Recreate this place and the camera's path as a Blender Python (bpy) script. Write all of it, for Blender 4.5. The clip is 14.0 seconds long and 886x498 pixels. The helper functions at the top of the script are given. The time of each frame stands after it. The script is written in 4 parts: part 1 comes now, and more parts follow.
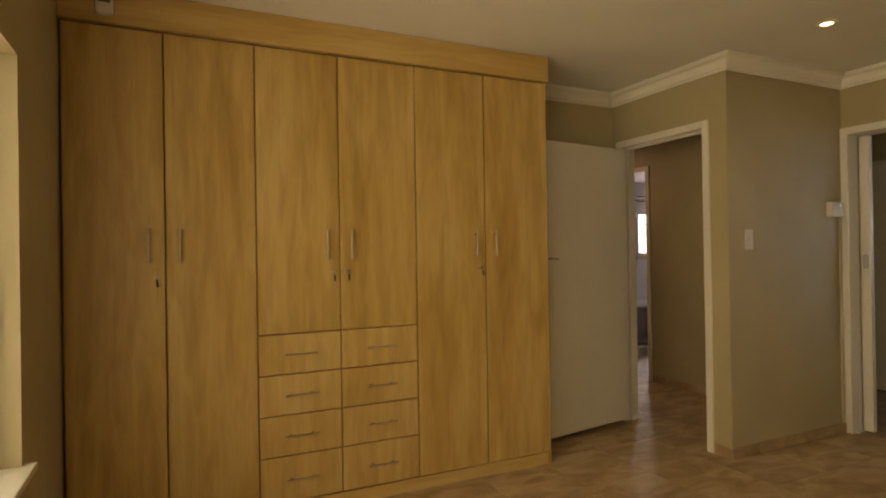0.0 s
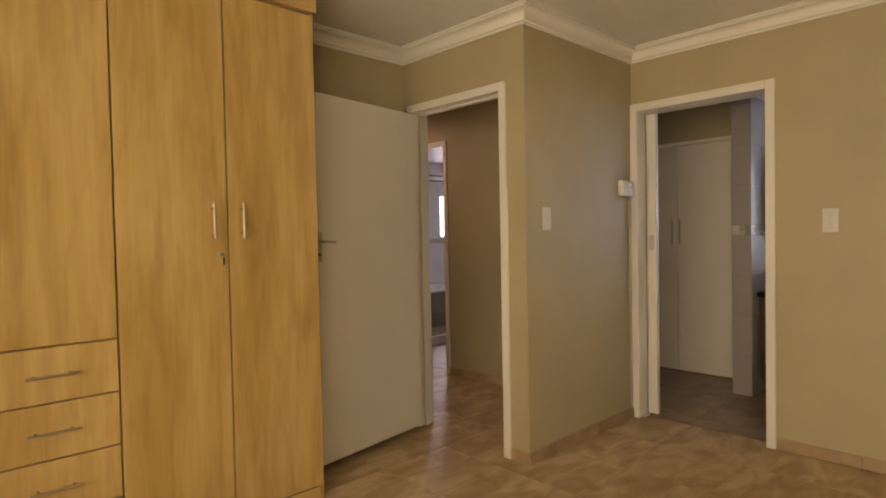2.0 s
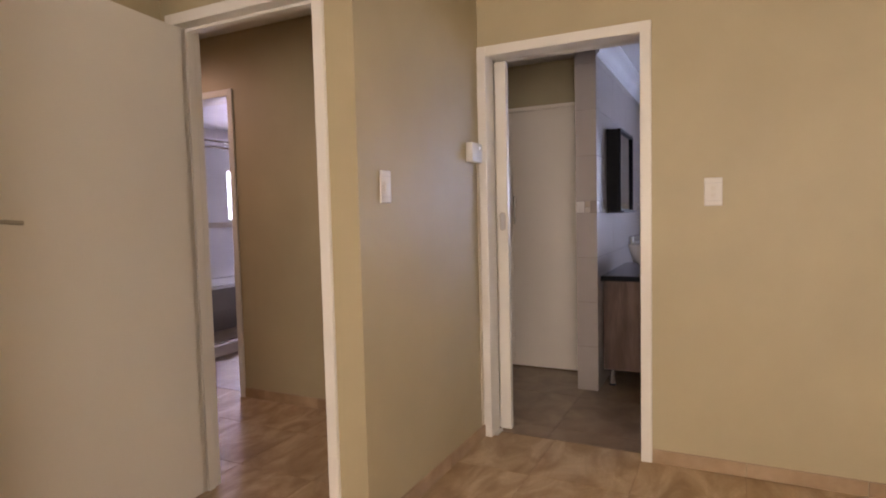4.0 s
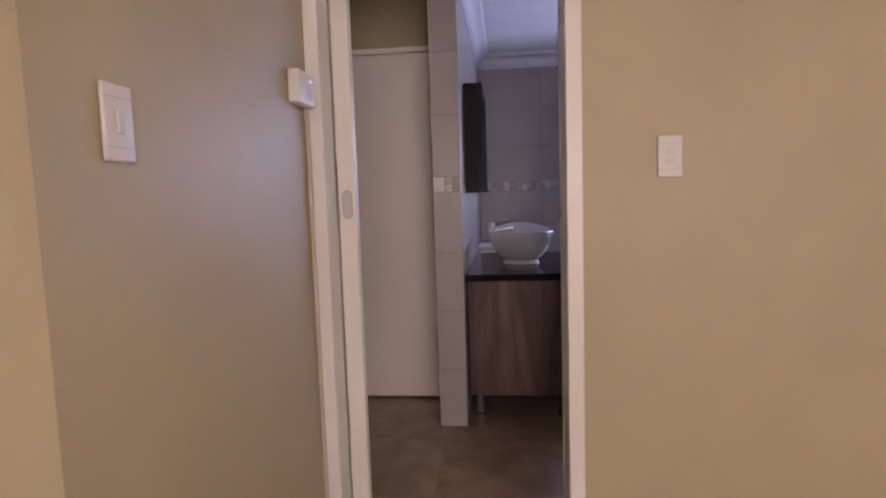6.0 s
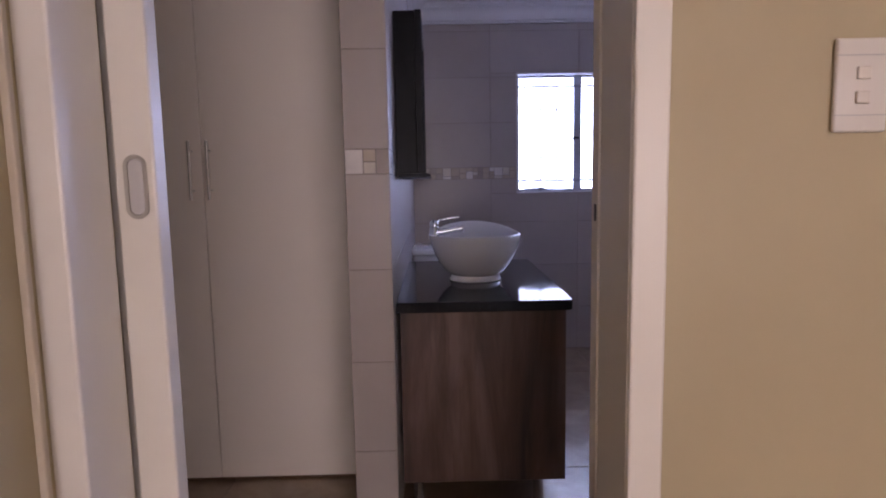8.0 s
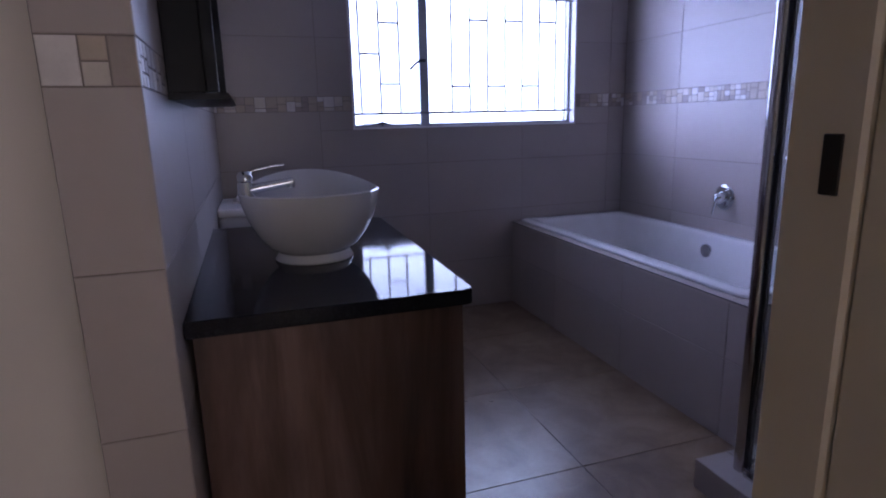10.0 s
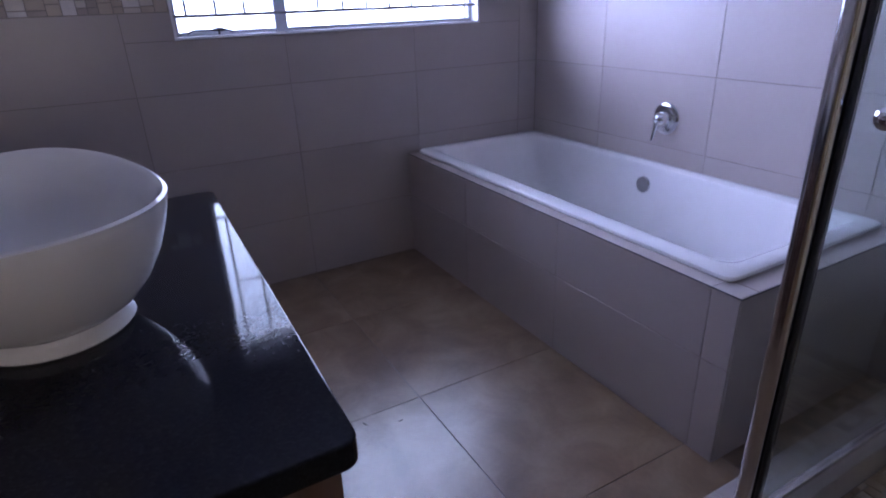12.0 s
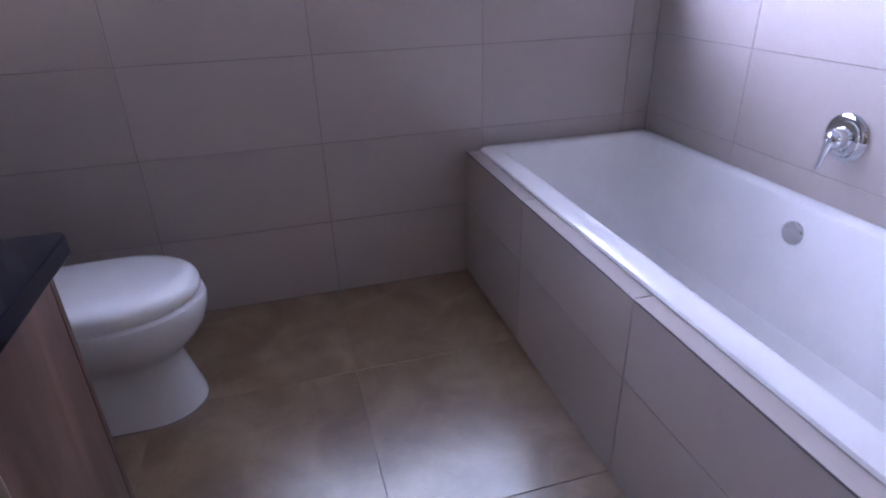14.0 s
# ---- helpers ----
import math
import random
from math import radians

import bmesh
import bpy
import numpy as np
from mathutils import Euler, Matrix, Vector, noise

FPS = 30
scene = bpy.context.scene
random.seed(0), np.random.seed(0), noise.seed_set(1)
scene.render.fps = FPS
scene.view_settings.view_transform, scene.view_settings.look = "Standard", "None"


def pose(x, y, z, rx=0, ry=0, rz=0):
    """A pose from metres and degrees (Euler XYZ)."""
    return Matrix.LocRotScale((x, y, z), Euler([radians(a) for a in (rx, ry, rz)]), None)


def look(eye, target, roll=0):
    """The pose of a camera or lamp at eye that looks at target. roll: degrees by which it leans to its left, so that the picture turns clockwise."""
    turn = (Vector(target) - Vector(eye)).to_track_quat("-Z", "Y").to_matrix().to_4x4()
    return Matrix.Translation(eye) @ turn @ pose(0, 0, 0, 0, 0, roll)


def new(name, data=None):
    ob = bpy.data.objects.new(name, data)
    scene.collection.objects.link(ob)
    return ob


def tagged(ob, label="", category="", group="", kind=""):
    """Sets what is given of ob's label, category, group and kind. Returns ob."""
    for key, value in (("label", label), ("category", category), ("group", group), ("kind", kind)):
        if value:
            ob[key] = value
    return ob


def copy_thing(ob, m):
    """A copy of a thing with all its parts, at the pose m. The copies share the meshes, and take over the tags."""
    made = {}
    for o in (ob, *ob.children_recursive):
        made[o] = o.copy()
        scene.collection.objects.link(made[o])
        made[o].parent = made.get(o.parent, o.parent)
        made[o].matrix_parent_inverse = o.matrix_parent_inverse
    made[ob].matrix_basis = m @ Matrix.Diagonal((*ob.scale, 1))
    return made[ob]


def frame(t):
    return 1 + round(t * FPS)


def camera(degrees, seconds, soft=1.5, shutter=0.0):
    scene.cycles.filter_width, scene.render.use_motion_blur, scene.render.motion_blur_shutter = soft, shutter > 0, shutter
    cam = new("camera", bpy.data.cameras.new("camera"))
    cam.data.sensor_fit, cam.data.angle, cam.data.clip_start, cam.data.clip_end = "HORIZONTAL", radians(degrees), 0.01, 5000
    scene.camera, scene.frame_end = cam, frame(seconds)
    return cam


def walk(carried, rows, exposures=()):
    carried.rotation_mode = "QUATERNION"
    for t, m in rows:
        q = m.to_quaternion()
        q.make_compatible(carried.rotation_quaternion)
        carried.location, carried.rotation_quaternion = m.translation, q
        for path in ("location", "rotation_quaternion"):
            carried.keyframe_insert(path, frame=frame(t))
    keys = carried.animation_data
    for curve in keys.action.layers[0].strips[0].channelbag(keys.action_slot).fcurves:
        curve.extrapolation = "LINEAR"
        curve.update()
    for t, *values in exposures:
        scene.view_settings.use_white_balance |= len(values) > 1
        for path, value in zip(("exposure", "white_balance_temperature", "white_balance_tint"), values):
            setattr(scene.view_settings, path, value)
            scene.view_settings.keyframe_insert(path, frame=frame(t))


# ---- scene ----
cam = camera(75.0, 14.0, soft=2.0)
PATH = [
    (0, (-0.558, -0.125, 1.287), (0.296, 1.683, 1.297), -0.9),
    (0.5, (-0.462, -0.025, 1.28), (0.55, 1.7, 1.279), -1.0),
    (1, (-0.286, 0.078, 1.265), (0.851, 1.723, 1.251), -1.0),
    (1.5, (-0.129, 0.205, 1.266), (1.13, 1.759, 1.234), -1.0),
    (2, (0.047, 0.376, 1.262), (1.428, 1.822, 1.209), -1.1),
    (2.5, (0.226, 0.554, 1.246), (1.712, 1.89, 1.18), -1.2),
    (3, (0.409, 0.723, 1.251), (1.991, 1.944, 1.163), -1.3),
    (3.5, (0.57, 0.935, 1.228), (2.262, 1.998, 1.13), -1.3),
    (4, (0.768, 1.103, 1.225), (2.555, 1.992, 1.103), -1.4),
    (6.5, (2.056, 1.745, 1.198), (4.041, 1.873, 0.990), -1.8),
    (6.8, (2.214, 1.761, 1.195), (4.199, 1.858, 0.977), -1.7),
    (7.2, (2.440, 1.760, 1.190), (4.426, 1.827, 0.961), -1.5),
    (9.5, (3.437, 1.749, 1.136), (5.367, 1.329, 0.819), -1.2),
    (10, (3.607, 1.740, 1.143), (5.463, 1.134, 0.709), -1.4),
    (10.5, (3.765, 1.683, 1.136), (5.546, 0.941, 0.612), -1.8),
    (11, (3.927, 1.62, 1.149), (5.634, 0.779, 0.532), -1.8),
    (11.5, (4.1, 1.544, 1.17), (5.754, 0.662, 0.471), -2.0),
    (12, (4.284, 1.441, 1.208), (5.899, 0.563, 0.42), -2.2),
    (12.5, (4.432, 1.305, 1.199), (6.035, 0.438, 0.375), -2.2),
    (13, (4.559, 1.191, 1.196), (6.181, 0.402, 0.333), -1.8),
    (13.5, (4.657, 1.0, 1.186), (6.352, 0.404, 0.306), -2.3),
    (14, (4.8, 0.892, 1.172), (6.526, 0.414, 0.282), -1.6),
]
walk(cam, [(t, look(eye, target, roll)) for t, eye, target, roll in PATH],
     [(0, -2.02, 10900, 11), (1.5, -1.58, 9600, 13), (3, -1.02, 7450, 21), (4, -0.92, 6950, 26), (6.5, -1.09, 6450, 37), (7.2, -1.12, 6400, 38), (9.5, -1.53, 6000, 41), (10, -1.84, 5900, 35), (10.5, -1.86, 5850, 31), (11.2, -1.48, 5950, 32), (12, -1.08, 6050, 32), (13, -0.58, 6250, 32), (14, -0.38, 6600, 29)])

# ---- light ----
world = bpy.data.worlds.new("sky")
scene.world = world
world.use_nodes = True
wn = world.node_tree.nodes
sky = wn.new("ShaderNodeTexSky")
sky.sky_type, sky.sun_disc = "NISHITA", False
sky.sun_elevation, sky.sun_rotation = radians(50), radians(200)
wn["Background"].inputs["Strength"].default_value = 0.1
world.node_tree.links.new(sky.outputs["Color"], wn["Background"].inputs["Color"])


def window_lamp(name, centre, target, size_x, size_y, watts, colour, spread=180):
    data = bpy.data.lights.new(name, "AREA")
    data.shape, data.size, data.size_y, data.energy, data.color = "RECTANGLE", size_x, size_y, watts, colour
    data.spread = radians(spread)
    ob = new(name, data)
    ob.matrix_world = look(centre, target)
    return ob


def spot_lamp(name, centre, watts, colour, cone=110):
    data = bpy.data.lights.new(name, "SPOT")
    data.energy, data.color, data.spot_size, data.spot_blend, data.shadow_soft_size = watts, colour, radians(cone), 0.6, 0.03
    ob = new(name, data)
    ob.matrix_world = look(centre, (centre[0], centre[1] + 0.001, 0))
    return ob


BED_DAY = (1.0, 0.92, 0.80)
BATH_DAY = (0.51, 0.63, 1.0)
# stands in the opening for the sky, sized to the lengthened window
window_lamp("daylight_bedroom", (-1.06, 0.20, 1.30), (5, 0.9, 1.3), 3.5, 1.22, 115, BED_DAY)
window_lamp("daylight_bathroom", (8.20, 2.05, 1.80), (5.6, -0.50, 0.85), 2.2, 1.15, 1020, BATH_DAY)
window_lamp("skylight_bathroom", (6.985, 0.49, 1.51), (5, 0.49, 1.51), 1.36, 0.78, 62, (0.51, 0.67, 1.0))
window_lamp("daylight_second_bathroom", (6.59, 7.1, 1.53), (5.0, 2.0, 0.9), 0.7, 0.65, 150, (0.74, 0.72, 1.0))
spot_lamp("downlight_beam", (2.57, 1.74, 2.425), 8, (1.0, 0.82, 0.58))
# fill lamp added to brighten the passage walls; its source is unseen
spot_lamp("downlight_beam_passage", (3.05, 4.9, 2.425), 62, (1.0, 0.74, 0.64), 172)


# ---- materials ----
def material(name, rough=0.5, metal=0.0, spec=0.5):
    m = bpy.data.materials.new(name)
    m.use_nodes = True
    b = m.node_tree.nodes["Principled BSDF"]
    b.inputs["Roughness"].default_value = rough
    b.inputs["Metallic"].default_value = metal
    b.inputs["Specular IOR Level"].default_value = spec
    return m, m.node_tree.nodes, m.node_tree.links, b


def ramp_node(nodes, stops):
    r = nodes.new("ShaderNodeValToRGB")
    while len(r.color_ramp.elements) < len(stops):
        r.color_ramp.elements.new(0.5)
    for e, (p, c) in zip(r.color_ramp.elements, stops):
        e.position, e.color = p, (*c, 1)
    return r


def coords(nodes, links, scale=(1, 1, 1), rot=(0, 0, 0), kind="Object", shift=0.0):
    """Texture coordinates in metres; shift moves them by a random step for each object."""
    tc, mp = nodes.new("ShaderNodeTexCoord"), nodes.new("ShaderNodeMapping")
    mp.inputs["Scale"].default_value = scale
    mp.inputs["Rotation"].default_value = [radians(a) for a in rot]
    links.new(tc.outputs[kind], mp.inputs["Vector"])
    if shift:
        info, mul = nodes.new("ShaderNodeObjectInfo"), nodes.new("ShaderNodeMath")
        mul.operation = "MULTIPLY"
        mul.inputs[1].default_value = shift
        links.new(info.outputs["Random"], mul.inputs[0])
        links.new(mul.outputs[0], mp.inputs["Location"])
    return mp.outputs["Vector"]


def noise_node(nodes, links, vec, scale, detail=4, rough=0.55, distort=0.0):
    n = nodes.new("ShaderNodeTexNoise")
    n.inputs["Scale"].default_value, n.inputs["Detail"].default_value = scale, detail
    n.inputs["Roughness"].default_value, n.inputs["Distortion"].default_value = rough, distort
    links.new(vec, n.inputs["Vector"])
    return n.outputs["Fac"]


def mix_colour(nodes, links, fac, a, b, mode="MIX"):
    n = nodes.new("ShaderNodeMix")
    n.data_type, n.blend_type = "RGBA", mode
    for key, value in (("Factor", fac), ("A", a), ("B", b)):
        sock = [s for s in n.inputs if s.name == key and s.type == ("VALUE" if key == "Factor" else "RGBA")][0]
        if isinstance(value, (int, float)):
            sock.default_value = value
        elif isinstance(value, tuple):
            sock.default_value = (*value, 1)
        else:
            links.new(value, sock)
    return [s for s in n.outputs if s.type == "RGBA"][0]


def bump(nodes, links, b, height, strength=0.1, dist=0.01):
    n = nodes.new("ShaderNodeBump")
    n.inputs["Strength"].default_value, n.inputs["Distance"].default_value = strength, dist
    links.new(height, n.inputs["Height"])
    links.new(n.outputs["Normal"], b.inputs["Normal"])


def vary(nodes, links, b, fac, lo, hi):
    n = nodes.new("ShaderNodeMapRange")
    n.inputs["To Min"].default_value, n.inputs["To Max"].default_value = lo, hi
    links.new(fac, n.inputs["Value"])
    links.new(n.outputs["Result"], b.inputs["Roughness"])


def painted(name, colour, rough=0.45, grain=180, relief=0.06, blotch=0.06, spec=0.4):
    """Rolled wall paint or sprayed enamel: faint blotches, fine roller grain."""
    m, n, l, b = material(name, rough, 0, spec)
    v = coords(n, l)
    big = noise_node(n, l, v, 1.6, 4)
    dark = tuple(c * (1 - blotch) for c in colour)
    light = tuple(min(1, c * (1 + blotch)) for c in colour)
    r = ramp_node(n, [(0.3, dark), (0.7, light)])
    l.new(big, r.inputs["Fac"])
    l.new(r.outputs["Color"], b.inputs["Base Color"])
    vary(n, l, b, noise_node(n, l, v, 9, 3), rough - 0.07, rough + 0.07)
    bump(n, l, b, noise_node(n, l, v, grain, 3), relief, 0.004)
    return m


def wood(name, pale, mid, dark, rough, axis="Z", coarse=9.0, shift=30.0, contrast=0.5, mottle=0.0):
    """Printed wood board: long wavy grain along one axis, darker streaks and, where asked, a blotchy figure."""
    m, n, l, b = material(name, rough, 0, 0.4)
    stretch = lambda k: {"Z": (1, 1, k), "X": (k, 1, 1), "Y": (1, k, 1)}[axis]
    v = coords(n, l, stretch(0.13), shift=shift)
    big = noise_node(n, l, v, coarse, 5, 0.6, 0.6)
    v2 = coords(n, l, stretch(0.02), shift=shift)
    fine = noise_node(n, l, v2, 120, 4, 0.6)
    r = ramp_node(n, [(0.5 - contrast / 2, dark), (0.5, mid), (0.5 + contrast / 2, pale)])
    l.new(big, r.inputs["Fac"])
    r2 = ramp_node(n, [(0.3, (0.86, 0.84, 0.81)), (0.65, (1, 1, 1))])
    l.new(fine, r2.inputs["Fac"])
    col = mix_colour(n, l, 0.6, r.outputs["Color"], r2.outputs["Color"], "MULTIPLY")
    if mottle:
        v3 = coords(n, l, stretch(0.15), shift=shift * 1.7)
        flake = noise_node(n, l, v3, 17, 3, 0.5, 0.7)
        r3 = ramp_node(n, [(0.36, (1 - mottle, 1 - mottle * 1.25, 1 - mottle * 1.6)), (0.56, (1, 1, 1))])
        l.new(flake, r3.inputs["Fac"])
        col = mix_colour(n, l, 1.0, col, r3.outputs["Color"], "MULTIPLY")
    l.new(col, b.inputs["Base Color"])
    vary(n, l, b, big, rough - 0.06, rough + 0.08)
    bump(n, l, b, fine, 0.05, 0.002)
    return m


def stone_tile(name, c1, c2, c3, rough, scale=2.2, streak=(1, 1, 1), shift=40.0, per_tile=0.12, spec=0.5, veil=0.35, distort=0.0):
    """Glazed tile: cloudy print at two scales, moved from tile to tile, with a slight change of tone."""
    m, n, l, b = material(name, rough, 0, spec)
    v = coords(n, l, streak, shift=shift)
    big = noise_node(n, l, v, scale, 5, 0.55, distort)
    r = ramp_node(n, [(0.34, c1), (0.5, c2), (0.66, c3)])
    l.new(big, r.inputs["Fac"])
    small = noise_node(n, l, v, scale * 14, 4, 0.6)
    r2 = ramp_node(n, [(0.3, (0.86, 0.85, 0.84)), (0.7, (1, 1, 1))])
    l.new(small, r2.inputs["Fac"])
    col = mix_colour(n, l, veil, r.outputs["Color"], r2.outputs["Color"], "MULTIPLY")
    info = n.new("ShaderNodeObjectInfo")
    r3 = ramp_node(n, [(0.0, (1 - per_tile,) * 3), (1.0, (1, 1, 1))])
    l.new(info.outputs["Random"], r3.inputs["Fac"])
    l.new(mix_colour(n, l, 1.0, col, r3.outputs["Color"], "MULTIPLY"), b.inputs["Base Color"])
    vary(n, l, b, noise_node(n, l, v, 30, 4), rough - 0.015, rough + 0.02)
    bump(n, l, b, small, 0.03, 0.002)
    return m


def plain(name, colour, rough, metal=0.0, spec=0.5, smudge=0.05):
    """Metal, ceramic or plastic with faint smudges in its gloss."""
    m, n, l, b = material(name, rough, metal, spec)
    v = coords(n, l)
    r = ramp_node(n, [(0.3, tuple(c * 0.94 for c in colour)), (0.7, colour)])
    f = noise_node(n, l, v, 6, 4)
    l.new(f, r.inputs["Fac"])
    l.new(r.outputs["Color"], b.inputs["Base Color"])
    vary(n, l, b, noise_node(n, l, v, 25, 4), max(0.02, rough - smudge), rough + smudge)
    return m


def glass(name, tint=(0.93, 0.97, 0.96), rough=0.0):
    m, n, l, b = material(name, rough)
    b.inputs["Base Color"].default_value = (*tint, 1)
    b.inputs["Transmission Weight"].default_value, b.inputs["IOR"].default_value = 1.0, 1.45
    return m


def glow(name, colour, strength):
    m, n, l, b = material(name, 0.6)
    b.inputs["Base Color"].default_value = (0.8, 0.8, 0.8, 1)
    b.inputs["Emission Color"].default_value, b.inputs["Emission Strength"].default_value = (*colour, 1), strength
    return m


def granite(name):
    m, n, l, b = material(name, 0.09, 0, 0.5)
    b.inputs["IOR"].default_value = 1.24
    v = coords(n, l)
    fleck = n.new("ShaderNodeTexVoronoi")
    fleck.inputs["Scale"].default_value = 260
    l.new(v, fleck.inputs["Vector"])
    r = ramp_node(n, [(0.0, (0.011, 0.011, 0.015)), (0.7, (0.016, 0.016, 0.020)), (1.0, (0.021, 0.021, 0.026))])
    l.new(fleck.outputs["Color"], r.inputs["Fac"])
    l.new(r.outputs["Color"], b.inputs["Base Color"])
    vary(n, l, b, noise_node(n, l, v, 14, 4), 0.05, 0.07)
    return m


WALL = painted("olive_beige_paint", (0.41, 0.345, 0.215), 0.52)
WALL_PASSAGE = painted("passage_beige_paint", (0.43, 0.335, 0.25), 0.5)
CEIL = painted("ceiling_white_paint", (0.72, 0.70, 0.64), 0.7)
CEIL_BATH = painted("bathroom_ceiling_paint", (0.78, 0.78, 0.80), 0.6)
ENAMEL = painted("white_enamel", (0.70, 0.67, 0.61), 0.37, 60, 0.03, 0.03)
ENAMEL_C = painted("white_cornice_paint", (0.74, 0.71, 0.64), 0.55, 120, 0.04, 0.03)
CUPBOARD_PAINT = painted("cream_cupboard_paint", (0.81, 0.735, 0.65), 0.4, 90, 0.03, 0.02)
DOOR_PAINT = painted("white_door_paint", (0.68, 0.65, 0.58), 0.4, 90, 0.05, 0.03)
MAPLE = wood("maple_board", (0.565, 0.395, 0.168), (0.51, 0.338, 0.126), (0.415, 0.257, 0.083), 0.42, "Z", 7, contrast=0.36, mottle=0.13)
MAPLE_H = wood("maple_board_lengthwise", (0.58, 0.41, 0.18), (0.53, 0.355, 0.14), (0.45, 0.285, 0.10), 0.42, "X", 7, contrast=0.36, mottle=0.08)
GAP = plain("dark_gap_brown", (0.13, 0.07, 0.03), 0.6)
GAP_MAPLE = plain("brown_carcass_board", (0.30, 0.17, 0.065), 0.6)
HANDLE = plain("satin_bronze_steel", (0.45, 0.36, 0.25), 0.48, 0.85)
WALNUT = wood("walnut_board", (0.19, 0.114, 0.087), (0.105, 0.059, 0.044), (0.042, 0.024, 0.019), 0.42, "Z", 7, contrast=0.32, mottle=0.15)
STEEL = plain("brushed_steel", (0.45, 0.42, 0.37), 0.34, 1.0)
CHROME = plain("chrome", (0.75, 0.76, 0.78), 0.07, 1.0, 0.5, 0.03)
DARK_METAL = plain("dark_metal", (0.05, 0.05, 0.055), 0.45, 0.6)
CERAMIC = plain("white_ceramic", (0.71, 0.695, 0.69), 0.1, 0, 0.55, 0.04)
ACRYLIC = plain("white_bath_acrylic", (0.81, 0.795, 0.785), 0.14, 0, 0.5, 0.05)
PLASTIC = plain("white_plastic", (0.62, 0.59, 0.54), 0.4)
PLASTIC_GREY = plain("grey_plastic", (0.45, 0.44, 0.43), 0.4)
BLACK_GLOSS = plain("black_lacquer", (0.006, 0.006, 0.008), 0.35, 0, 0.10)
MIRROR = plain("mirror", (0.85, 0.86, 0.87), 0.02, 1.0, 0.5, 0.005)
GRANITE = granite("black_granite")
TILE_WALL = stone_tile("greige_wall_tile", (0.392, 0.338, 0.308), (0.406, 0.352, 0.320), (0.420, 0.364, 0.332), 0.33, 1.5, (1, 1, 1), 40, 0.05, 0.5, 0.12)
TILE_FLOOR = stone_tile("greige_floor_tile", (0.165, 0.096, 0.047), (0.235, 0.150, 0.085), (0.315, 0.218, 0.135), 0.305, 5.5, (1, 1, 1), 40, 0.05, 0.85, 0.8, 0.5)
TILE_FLOOR.node_tree.nodes["Principled BSDF"].inputs["IOR"].default_value = 1.62
TILE_BED = stone_tile("sand_stone_floor_tile", (0.36, 0.235, 0.125), (0.475, 0.335, 0.195), (0.61, 0.46, 0.295), 0.48, 5.5, (0.6, 1.25, 1), 60, 0.14, 0.45, 0.8, 0.9)
TILE_SKIRT = stone_tile("sand_skirting_tile", (0.28, 0.18, 0.10), (0.40, 0.27, 0.155), (0.52, 0.37, 0.23), 0.35, 3, (1, 1, 1), 60, 0.2)
TILE_SECOND = stone_tile("white_wall_tile", (0.62, 0.60, 0.62), (0.68, 0.66, 0.68), (0.72, 0.70, 0.72), 0.35, 3)
GROUT = painted("grout", (0.22, 0.19, 0.17), 0.8, 300, 0.1)
GROUT_BED = painted("sand_grout", (0.34, 0.23, 0.14), 0.8, 300, 0.1)
PAINTED_STEEL = painted("grey_painted_steel", (0.42, 0.42, 0.45), 0.4, 80, 0.03, 0.04)
BAR_STEEL = painted("grey_bar_paint", (0.30, 0.29, 0.31), 0.45, 80, 0.03, 0.04)
REVEAL = painted("white_reveal_trim", (0.72, 0.71, 0.72), 0.5, 120, 0.05)
MAPLE_DRAWER = wood("maple_drawer_board", (0.60, 0.43, 0.195), (0.54, 0.365, 0.145), (0.44, 0.28, 0.095), 0.42, "Z", 8, contrast=0.36, mottle=0.10)
PLASTIC_KEY = plain("ivory_rocker_plastic", (0.60, 0.56, 0.50), 0.36)
PLASTIC_WALL = plain("painted_cable_duct", (0.50, 0.44, 0.34), 0.45)
CHROME_DULL = plain("satin_chrome", (0.60, 0.58, 0.58), 0.15, 1.0, 0.5, 0.04)
GLASS_SHOWER = glass("shower_glass", (0.90, 0.96, 0.95))
TILE_DARK = stone_tile("dark_grey_tile", (0.20, 0.18, 0.17), (0.23, 0.21, 0.20), (0.26, 0.24, 0.23), 0.35, 3)
SKY_GLOW = glow("bright_haze", (0.68, 0.80, 1.0), 5.0)
SKY_GLOW_SECOND = glow("bright_haze_second", (1.0, 0.93, 0.98), 0.9)
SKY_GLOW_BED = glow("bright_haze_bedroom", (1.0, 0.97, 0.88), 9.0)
LAMP_GLOW = glow("warm_lamp", (1.0, 0.86, 0.66), 14.0)
TRIM_METAL = plain("dark_tile_trim", (0.13, 0.12, 0.13), 0.42, 0.6)
LED = glow("white_indicator", (1.0, 1.0, 1.0), 3.0)
GLASS = glass("clear_glass")
SENSOR_LENS = plain("smoked_sensor_lens", (0.10, 0.085, 0.07), 0.3)
LEAF_BROWN = plain("dry_leaf", (0.05, 0.035, 0.025), 0.8)
MOSAIC = [stone_tile("mosaic_" + k, c, tuple(min(1, x * 1.1) for x in c), tuple(min(1, x * 1.2) for x in c), 0.35, 14, (1, 1, 1), 40, 0.1)
          for k, c in (("cream", (0.52, 0.47, 0.41)), ("white", (0.62, 0.585, 0.56)), ("sand", (0.42, 0.345, 0.27)), ("taupe", (0.33, 0.275, 0.24)))]
